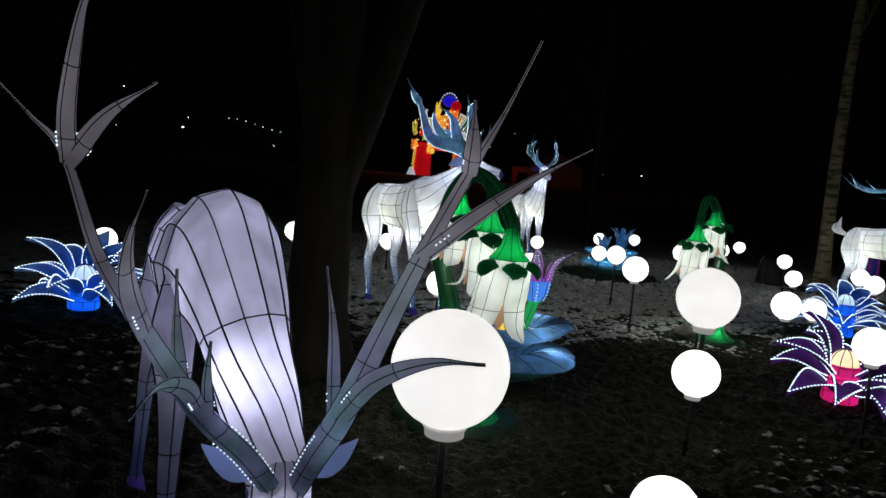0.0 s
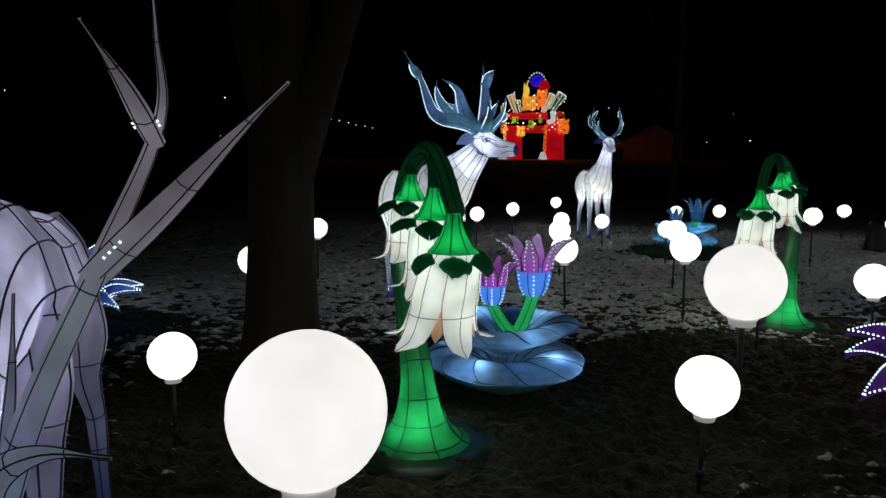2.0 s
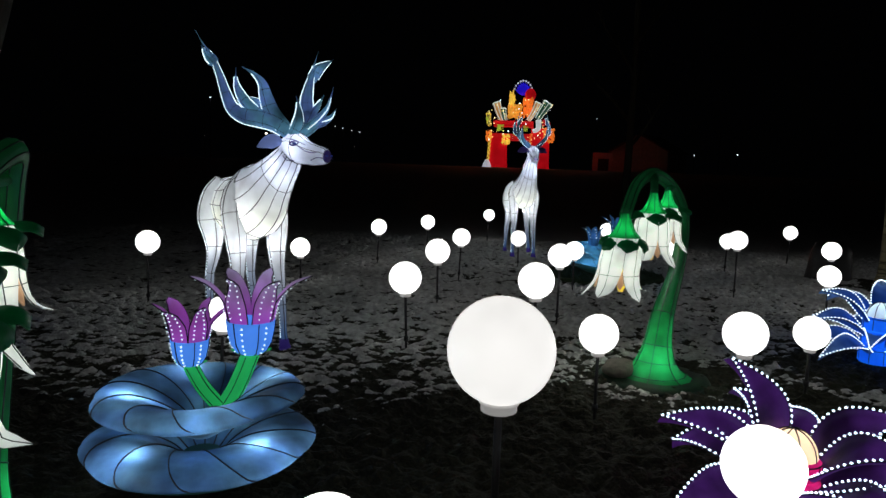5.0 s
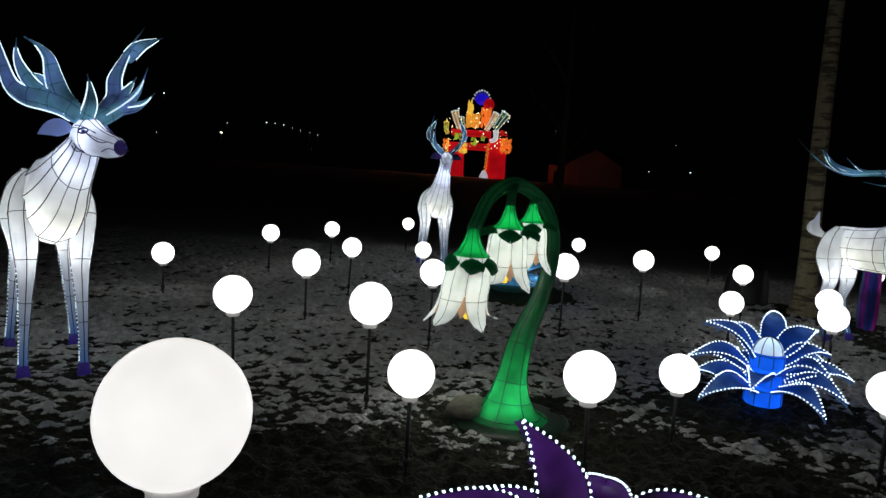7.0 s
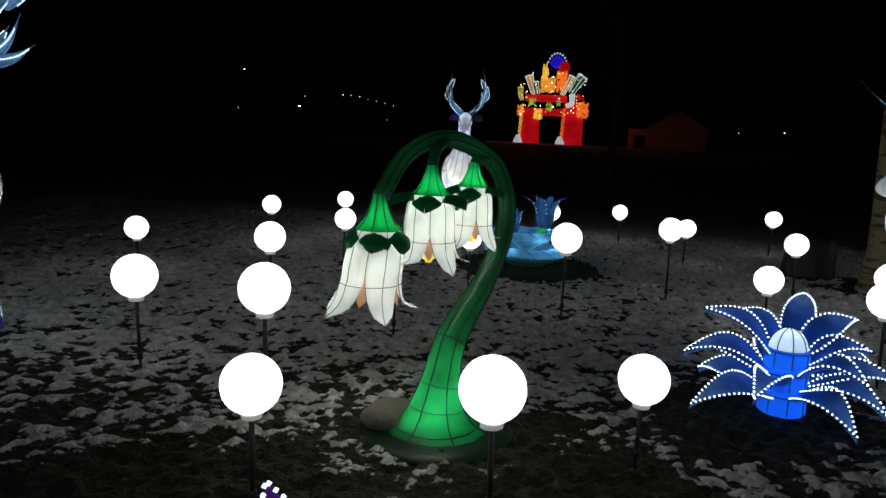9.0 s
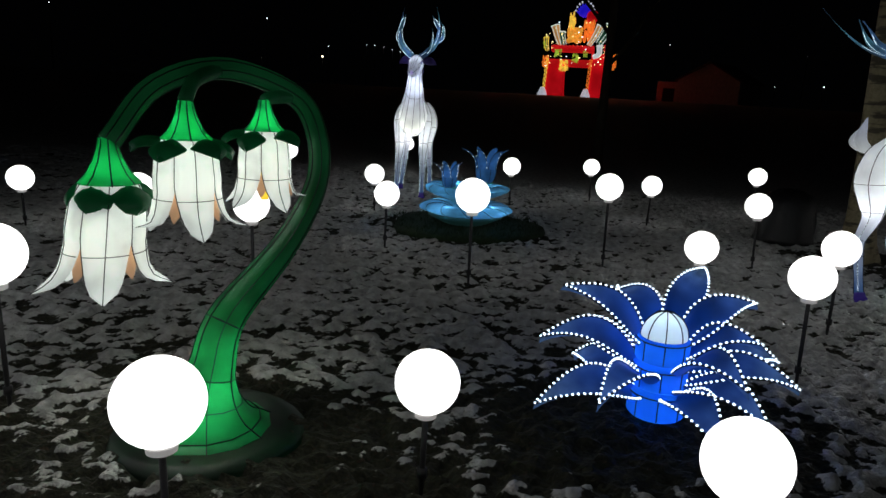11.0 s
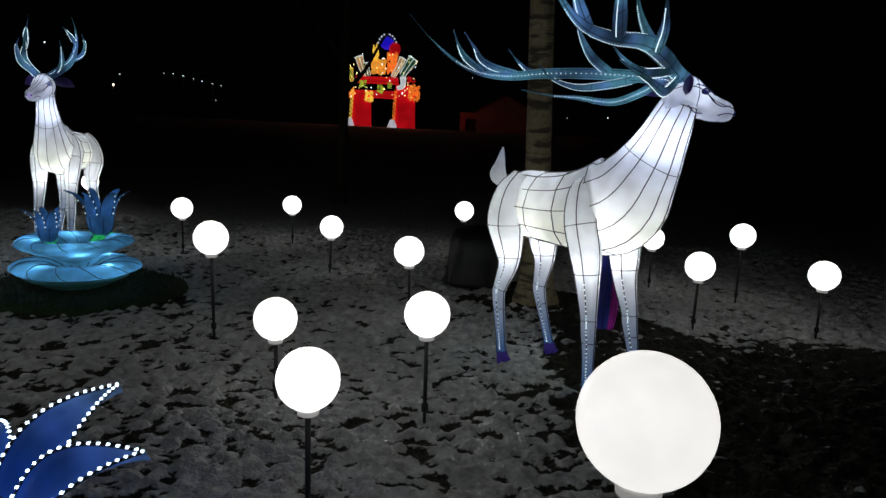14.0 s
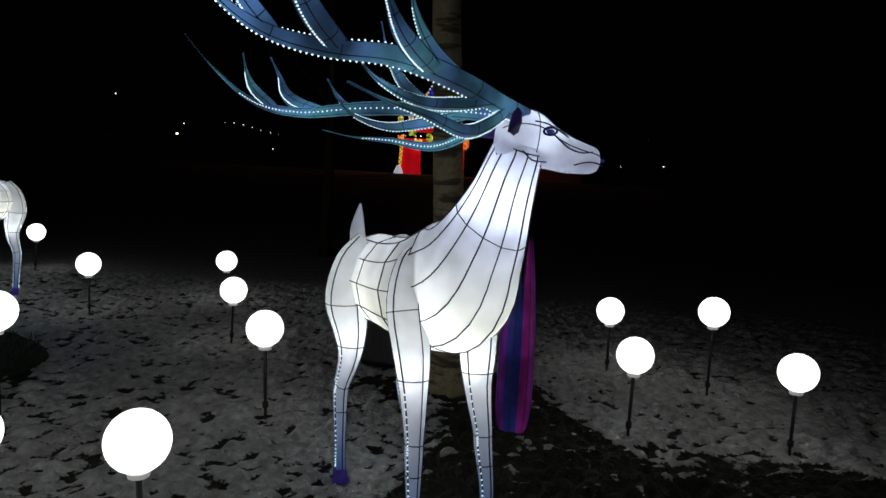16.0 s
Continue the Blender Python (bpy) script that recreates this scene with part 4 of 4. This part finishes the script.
tagged(new("grass_mat", mat.data("grass_mat", M_MAT)), "round dark green grass mat lying on the snow", "mat")


# ---- star-petalled flowers edged with lamps ----
def star_flower(m, petal_mat, drum_mat, dome_mat, petals, label, seed, size=1.0, low=1.0, broad=1.0):
    """petals: the height of the root, the bearing, and the reach and height of the tip."""
    top = thing("star_flower_lantern", m, label, "flower lantern", "star flower lanterns")
    rnd = random.Random(seed)
    for z0, z1, r in ((.04 * low, .17 * low, .135), (.185 * low, .30 * low, .13), (.315 * low, .43 * low, .125)):
        d = Mesh()
        rr = [[(r * size * q * math.cos(a), r * size * q * math.sin(a), h * size) for a in [2 * math.pi * j / 24 for j in range(24)]] for q, h in ((.9, z0), (1, z0 + .012), (1, z1 - .012), (.9, z1))]
        d.rings(rr, 0)
        for j in range(0, 24, 3):
            d.wire([rr[1][j], rr[2][j]], .0035, 1)
        d.wire(rr[2] + rr[2][:1], .004, 1)
        part("drum", d, [drum_mat, M_SEAM], top, "glowing drum segment")
    d = Mesh()
    rr = [[(.108 * size * math.cos(e) * math.cos(a), .108 * size * math.cos(e) * math.sin(a), (.425 * low + .125 * math.sin(e)) * size) for a in [2 * math.pi * j / 24 for j in range(24)]] for e in np.linspace(0, 1.54, 9)]
    d.rings(rr, 0)
    for j in range(0, 24, 3):
        d.wire([Vector(r[j]) * 1.006 for r in rr], .0035, 1)
    part("dome", d, [dome_mat, M_SEAM], top, "pale ribbed dome")
    for z, az, reach, tip in petals:
        out, up = reach - .11, tip - z
        length, lift = math.hypot(out, up) * size, math.degrees(math.atan2(up, out))
        bow, width = rnd.uniform(.09, .14), broad * rnd.uniform(.088, .104)
        rows = leaf_rows(length, width * size, lambda u: (bow * math.sin(u * math.pi * .9) - .31 * bow * u ** 3) * size, .35, 16, 7, 0.8, 1.0)
        pm, bm = Mesh(), Mesh()
        leaf(pm, rows, .007, 0)
        edge = [r[0] for r in rows] + [r[-1] for r in rows[::-1]]
        pm.wire(edge, .005, 1)
        carry = 0.0
        for a, b in zip(edge, edge[1:]):
            seg = (b - a).length
            while carry < seg:
                p = a.lerp(b, carry / seg)
                bm.bead(p + Vector((0, 0, .006)), .0076 * size, 0)
                carry += .0265
            carry -= seg
        pt = part("petal", pm, [petal_mat, M_SEAM], top)
        pt.matrix_local = pose(0, 0, 0, 0, 0, az) @ Matrix.Translation((.11 * size, 0, z * size)) @ pose(0, 0, 0, 24 * math.cos(radians(az)) + rnd.uniform(-8, 8), -lift, 0)
        part("light_string", bm, M_LED, pt, "string of white bead lamps")
    bulb("star_flower_bulb", m @ Vector((0, 0, (.425 * low + .05) * size)), .5, (.9, .95, 1), .03)
    for z in (.10, .24, .37):
        bulb("star_flower_bulb", m @ Vector((0, 0, z * low * size)), .6, (.8, .9, 1), .03)
    return top


BLUE_PETALS = [(.38, 68, .55, .64), (.38, 180, .50, .60), (.34, 114, .56, .46), (.38, 25, .47, .56), (.33, -8, .43, .44), (.26, 181, .58, .32), (.25, 158, .56, .28), (.26, 24, .61, .26), (.21, -7, .60, .26),
               (.27, -42, .46, .30), (.22, 240, .55, .22), (.13, 206, .62, .09), (.14, 300, .52, .07), (.18, 322, .56, .16), (.22, 92, .52, .25), (.12, 140, .54, .12), (.12, 60, .54, .12)]
star_flower(pose(4.92, 8.22, 0), M_BLUEPETAL, M_BLUEDRUM, M_DOME, BLUE_PETALS, "deep blue star flower lantern edged with white lamps", 4)
RAISED_PETALS = [(z * .8, az, reach * .95, tip + .04) for z, az, reach, tip in BLUE_PETALS]
star_flower(pose(-3.25, 6.05, 0, 0, 0, 25), M_BLUEPETAL, M_BLUEDRUM, M_DOME, RAISED_PETALS, "blue star flower lantern edged with lamps beyond the tree", 8, low=.72)
PURPLE_PETALS = [(.27, 145, .33, .69), (.25, 183, .59, .44), (.20, 153, .52, .22), (.12, 208, .67, .11), (.24, 166, .45, .42), (.25, 125, .36, .50), (.25, 75, .52, .34), (.26, 4, .50, .48), (.25, -40, .50, .42),
                 (.18, 35, .60, .30), (.18, -20, .60, .27), (.16, -62, .58, .19), (.12, 236, .60, .10), (.10, 62, .60, .10), (.10, 2, .62, .12), (.10, -44, .62, .10), (.10, -92, .60, .08)]
star_flower(pose(3.24, 5.26, 0), M_PURPLEPETAL, M_MAGENTADRUM, M_YELLOWDOME, PURPLE_PETALS, "deep purple star flower lantern with magenta centre", 12, low=.76, broad=1.22)


# ---- standing drape flower behind the stag ----
def drape_flower(m):
    top = thing("drape_flower_lantern", m, "tall closed violet and blue silk flower standing by the birch", "flower lantern")
    mats = [M_VIOLET, M_INDIGO, M_MAGENTA, M_TEALDRAPE, M_VIOLET, M_INDIGO, M_MAGENTA]
    for i, mt in enumerate(mats):
        a = 2 * math.pi * i / 7
        h = 1.30 - .12 * (i % 3)
        pm = Mesh()
        line = [Vector((r * math.cos(a), r * math.sin(a), z)) for r, z in ((.07, 0), (.085, .15), (.09, .45), (.08, .8), (.065, 1.1 * h / 1.3), (.05, h))]
        q = spline([(*p, w) for p, w in zip(line, (.05, .06, .055, .045, .028, .004))], 18)
        rr = tube_rows([Vector(p[:3]) for p in q], [p[3] for p in q], 8, .55, (-math.sin(a), math.cos(a), 0))
        pm.rings(rr, 0)
        for j in (0, 2, 4, 6):
            pm.wire([r[j] for r in rr], .0028, 1)
        part("petal", pm, [mt, M_SEAM], top, "long pointed silk petal")
    bulb("drape_bulb", m @ Vector((0, 0, .5)), 1.2, (.9, .8, 1), .03)


drape_flower(pose(7.61, 12.12, 0))


# ---- trees ----
def tree(m, radius, height, material, label, limbs, seed, flare=1.6):
    top = thing("tree", m, label, "tree")
    rnd = random.Random(seed)
    trunk = Mesh()
    n = 24
    zs = [-.1, .05, .2, .45, .9, 1.6, 2.6, 4, 6, height]
    rows = []
    for i, z in enumerate(zs):
        k = radius * (1 + (flare - 1) * math.exp(-max(0, z) / .22)) * (1 - .55 * max(0, z) / height)
        cx, cy = .012 * z * math.sin(z * .4 + seed), .01 * z * math.cos(z * .5)
        rows.append([(cx + k * math.cos(a) * (1 + .07 * math.sin(5 * a + seed + z) * math.exp(-max(0, z) / 1.5) + .03 * math.sin(9 * a)), cy + k * math.sin(a) * (1 + .05 * math.sin(4 * a)), z) for a in [2 * math.pi * j / n for j in range(n)]])
    trunk.rings(rows)
    part("trunk", trunk, material, top)
    for z, az, l, r, steep in limbs:
        lm = Mesh()
        base = Vector((.012 * z * math.sin(z * .4 + seed), .01 * z * math.cos(z * .5), z))
        d = Vector((math.cos(az), math.sin(az), steep)).normalized()
        pts = [base, base + d * l * .3, base + d * l * .65 + Vector((rnd.uniform(-.2, .2), rnd.uniform(-.2, .2), .1)), base + d * l + Vector((rnd.uniform(-.4, .4), rnd.uniform(-.4, .4), .3))]
        q = spline(pts, 16)
        lm.tube(q, [r * (1 - .85 * i / 15) for i in range(16)], 8)
        for t in range(6):
            p = Vector(q[5 + t + (t > 2)])
            e = p + Vector((rnd.uniform(-1, 1), rnd.uniform(-1, 1), rnd.uniform(-.1, 1))) * l * .3
            mid = (p + e) / 2 + Vector((rnd.uniform(-.1, .1), rnd.uniform(-.1, .1), .1))
            lm.tube(spline([p, mid, e], 8), [r * .3 * (1 - .85 * i / 7) for i in range(8)], 5)
        part("limb", lm, material, top)
    return top


tree(pose(-.95, 5.06, 0), .222, 9.5, M_BARK, "thick dark bare tree trunk rising out of the snow", [(1.2, 0.2, 6.0, .17, 3.2), (1.6, 3.6, 6.0, .17, 4.5), (4.2, 2.6, 2.8, .10, 1.3), (5.0, 5.0, 2.4, .09, 1.3), (6.2, 1.2, 2.2, .08, 1.3)], 1)
tree(pose(7.15, 12.86, 0, 4.6, -2.9, 0), .125, 8.5, M_BIRCH, "slim pale birch trunk with dark bands", [(4.6, 0.5, 1.8, .05, 1.3), (5.4, 3.0, 1.9, .05, 1.3), (6.3, 5.0, 1.5, .04, 1.3)], 4, 1.9)

tree(pose(4.2, 20.5, 0), .11, 7.5, M_BARK, "slim dark leafless tree standing far back in the field", [(2.2, 0.4, 2.2, .05, 1.2), (2.8, 2.9, 2.4, .05, 1.2), (3.4, 1.2, 2.0, .045, 1.3), (4.0, 3.6, 2.2, .045, 1.3), (4.8, 0.0, 1.8, .04, 1.4)], 7, 1.4)

# ---- covered equipment beside the birch ----
sk = Mesh()
rows = []
for r, z in ((.33, 0), (.31, .05), (.29, .25), (.27, .45), (.22, .56), (.12, .61), (.02, .62)):
    rows.append([(r * math.copysign(abs(math.cos(a)) ** .75, math.cos(a)) * (1 + .06 * math.sin(7 * a + z * 9)), r * .85 * math.copysign(abs(math.sin(a)) ** .75, math.sin(a)) * (1 + .05 * math.sin(5 * a + 2 + 6 * z)), z) for a in [2 * math.pi * j / 36 for j in range(36)]])
sk.rings(rows)
ob = new("covered_box", sk.data("covered_box", M_SACK))
ob.location = (6.60, 13.58, 0)
tagged(ob, "black tarpaulin pulled over a box on the snow", "covered box")


# ---- far away: the lit gate, the house, lamps of the town ----
def gate(m):
    top = thing("festival_gate", m, "tall red lantern gate with golden and green figures, far off", "gate")

    def lump(name, mt, c, r, n, seed, flat=.6):
        rn = random.Random(seed)
        me = Mesh()
        for _ in range(n * 3):
            p = [c[i] + rn.uniform(-1, 1) * r[i] * .75 for i in range(3)]
            s = rn.uniform(.10, .22)
            me.ball(p, s * r[0], s * r[0] * flat, s * r[2] * rn.uniform(.8, 1.3), 8, 6)
        part(name, me, mt, top)

    for x, w, h, hh in ((-2.9, 1.35, 4.6, 5.0), (3.6, 1.5, 6.2, 6.2)):
        p = Mesh()
        p.rings([[(x + w * a * k, b * 1.3 * k, z) for a, b in ((-1, -1), (1, -1), (1, 1), (-1, 1))] for k, z in ((1.08, 0), (1, .5), (.92, h * .8), (.96, h))])
        part("pillar", p, M_RED, top, "red silk pillar", False)
        for s in (-1.12,):
            c = Mesh()
            for i in range(14):
                z = 1.3 + i * .3
                c.ball((x + w * s + .05 * z + (.10 if i % 2 else -.10), -1.5, z), .13, .13, .16, 8, 6)
                c.ball((x + w * s + .05 * z + (-.14 if i % 2 else .14), -1.5, z + .1), .09, .09, .1, 8, 6)
            part("bead_column", c, M_ORANGE if x > 0 else M_GOLD, top, "column of amber beads")
            c = Mesh()
            c.rings([[(x + w * s - .1 + r * (1 + .12 * math.sin(8 * t)) * math.cos(t), -1.5 + r * math.sin(t), z) for t in [2 * math.pi * j / 32 for j in range(32)]] for r, z in ((.66, 0), (.62, .3), (.44, .8), (.26, 1.25))])
            part("white_foot", c, M_GATEWHITE, top, "white petal foot")
    b = Mesh()
    b.box((-3.9, -1.2, 4.3), (4.6, 1.2, 5.3))
    b.box((-3.7, -1.35, 6.4), (2.4, 1.35, 7.2))
    part("beam", b, M_DEEPRED, top, "red crossbeam", False)
    c = Mesh()
    for i in range(22):
        c.ball((-3.6 + i * .28, -1.45, 7.0 + .1 * (i % 2)), .17, .17, .2, 8, 6)
    part("fringe", c, M_RED, top, "red bead fringe")
    lump("golden_figure", M_GOLD, (-1.7, -1.6, 4.4), (.75, .4, .95), 20, 1)
    lump("golden_figure", M_GOLD, (-1.0, -.9, 10.4), (.55, .4, 1.6), 22, 2)
    lump("amber_figure", M_AMBER, (-.5, -1.0, 8.7), (1.3, .5, 1.3), 40, 3)
    lump("lime_figure", M_LIME, (-2.6, -1.7, 6.1), (.6, .4, .6), 14, 4)
    lump("lime_figure", M_LIME, (-.1, -1.7, 5.5), (.55, .4, .75), 14, 5)
    lump("orange_figure", M_ORANGE, (1.5, -.7, 9.4), (1.0, .5, 1.7), 30, 6)
    lump("orange_figure", M_ORANGE, (4.9, -1.4, 5.2), (1.0, .5, 1.3), 22, 7)
    lump("pink_figure", M_DEEPRED, (4.4, -1.5, 7.0), (.7, .5, .55), 10, 11)
    lump("orange_figure", M_ORANGE, (-4.4, -1.2, 4.9), (.6, .5, 1.0), 16, 8)
    lump("lime_figure", M_LIME, (-4.6, -1.3, 7.3), (.35, .4, .7), 8, 12)
    lump("lime_figure", M_LIME, (1.3, -1.6, 6.1), (.4, .4, .55), 10, 9)
    ball = Mesh()
    ball.ball((1.75, -.5, 11.3), .85, .6, .95, 20, 12)
    part("red_ball", ball, M_RED, top, "round red silk ball")

    def horn(pts, radii, core, rib):
        """A curved vase of silk with pale ribs and a bright rim."""
        h = Mesh()
        rows = tube_rows(spline(pts, 9), [float(np.interp(i, (0, 8), radii)) for i in range(9)], 12, 1.0, None)
        h.rings(rows, 0)
        ob = part("horn", h, core, top, "curved horn vase with pale ribs")
        for j in range(0, 12, 2):
            r = Mesh()
            r.wire([r_[j] for r_ in rows], .07)
            part("rib", r, rib, ob)
        r = Mesh()
        r.wire(list(rows[-1]) + [rows[-1][0]], .10)
        part("rim", r, rib, ob)

    horn([(-2.4, -1, 7.3), (-2.9, -1.1, 8.4), (-3.4, -1, 9.9)], (.35, .60), M_GOLDHORN, M_PALERIB)
    horn([(-2.0, -1, 7.3), (-2.3, -1.1, 8.3), (-2.4, -1, 9.0)], (.40, .50), M_GATEGREEN, M_PALERIB)
    horn([(1.6, -1, 7.3), (2.4, -1.1, 8.6), (3.0, -1, 10.0)], (.30, .50), M_GOLDHORN, M_PALERIB)
    horn([(3.0, -1, 7.6), (3.8, -1.1, 8.9), (4.5, -1, 10.0)], (.45, .75), M_GATEGREEN, M_PALERIB)
    horn([(2.4, -1.6, 5.7), (3.2, -1.7, 6.1), (3.2, -1.6, 7.3)], (.25, .38), M_GATEWHITE, M_PALERIB)
    horn([(-4.3, -1, 6.4), (-4.5, -1.1, 7.2), (-4.6, -1, 8.2)], (.22, .36), M_GATEGREEN, M_GOLD)
    f = Mesh()
    w = Mesh()
    for i in range(9):
        a = math.radians(25 + i * 17)
        tip = (.6 + 1.25 * math.cos(a), -.2, 11.5 + 1.65 * math.sin(a))
        f.tube([(.6, -.2, 11.3), ((.6 + tip[0]) / 2, -.3, (11.4 + tip[2]) / 2), tip], [.2, .30, .06], 8)
        w.ball((.6 + (tip[0] - .6) * 1.14, -.3, 11.4 + (tip[2] - 11.4) * 1.14), .15, seg=10, ring=8)
    rn = random.Random(77)
    for mt, n in ((M_GOLDBULB, 60), (M_LED, 16)):
        d = Mesh()
        for _ in range(n):
            d.bead((rn.uniform(-4.6, 5.2), -1.75, rn.choice((rn.uniform(4.2, 7.2), rn.uniform(7.2, 10.5)))), rn.uniform(.06, .12))
        tagged(part("fairy_lights", d, mt, top, "scattered fairy lights"), kind="stuff")
    part("blue_fan", f, M_GATEBLUE, top, "blue peacock fan")
    part("fan_bulb", w, M_GATEWHITE, top, "white fan bulbs")


gate(pose(-1.9, 101.2, 1.6) @ Matrix.Diagonal((.90, 1, .915, 1)))


def house(m):
    top = thing("house", m, "distant low gabled house faintly lit red", "house")
    w = Mesh()
    w.add([(-4.5, -6, -1), (4.5, -6, -1), (4.5, -6, 2.6), (0, -6, 4.6), (-4.5, -6, 2.6), (-4.5, 6, -1), (4.5, 6, -1), (4.5, 6, 2.6), (0, 6, 4.6), (-4.5, 6, 2.6)],
          [(0, 1, 2, 3, 4), (9, 8, 7, 6, 5), (1, 6, 7, 2), (5, 0, 4, 9)])
    w.box((-8.2, -4.5, -1), (-4.51, 5, 2.4))
    part("wall", w, M_BRICK, top, smooth=False)
    r = Mesh()
    for s in (-1, 1):
        r.add([(s * 4.9, -6.4, 2.42), (0, -6.4, 4.62), (0, 6.4, 4.62), (s * 4.9, 6.4, 2.42), (s * 4.9, -6.4, 2.62), (0, -6.4, 4.82), (0, 6.4, 4.82), (s * 4.9, 6.4, 2.62)],
              [(0, 1, 5, 4), (1, 2, 6, 5), (2, 3, 7, 6), (3, 0, 4, 7), (4, 5, 6, 7), (3, 2, 1, 0)])
    part("roof", r, M_ROOF, top, "dark pitched roof", False)
    d = Mesh()
    d.box((-7.2, -4.62, -.2), (-5.4, -4.52, 1.6))
    part("window", d, M_SACK, top, "dark window", False)


house(pose(16.9, 104, 1.7, 0, 0, -24) @ Matrix.Diagonal((.86, .86, 1.08, 1)))


def far_lamp(x, y, z, r, white):
    top = thing("street_lamp", pose(x, y, 1.6), "small far street lamp on a dark mast", "street lamp", "far street lamps")
    p = Mesh()
    p.tube([(0, 0, -.2), (0, 0, z - 1.6)], [.09, .06], 6)
    part("mast", p, M_POLE, top)
    h = Mesh()
    h.ball((0, 0, z - 1.6), r * .65, r * .65, r * .5, 10, 8)
    part("lamp_head", h, M_FARWHITE if white else M_FARLAMP, top)


for x, y, z, r, wht in [(-51.1, 132.1, 8.7, .16, 1), (-51.3, 130.0, 6.7, .28, 0), (-44.3, 134.8, 9.4, .13, 1), (-42.8, 135.3, 9.4, .13, 1), (-41.2, 135.8, 9.2, .15, 1), (-39.6, 136.4, 8.8, .13, 1), (-38.1, 136.8, 8.4, .14, 1),
                        (-36.4, 137.3, 8.1, .14, 1), (-34.9, 137.8, 7.8, .14, 1), (-35.9, 137.5, 5.0, .10, 0), (-62.3, 126.8, 5.8, .09, 0), (30.4, 140.2, 5.3, .12, 1), (37.8, 138.5, 5.6, .2, 1), (34.7, 139.3, 10.5, .07, 1),
                        (-61.0, 126.5, 13.0, .2, 1), (-90.9, 106.7, 12.6, .14, 1), (11.9, 141.1, 11.9, .13, 1)]:
    far_lamp(x, y, z, r, wht)
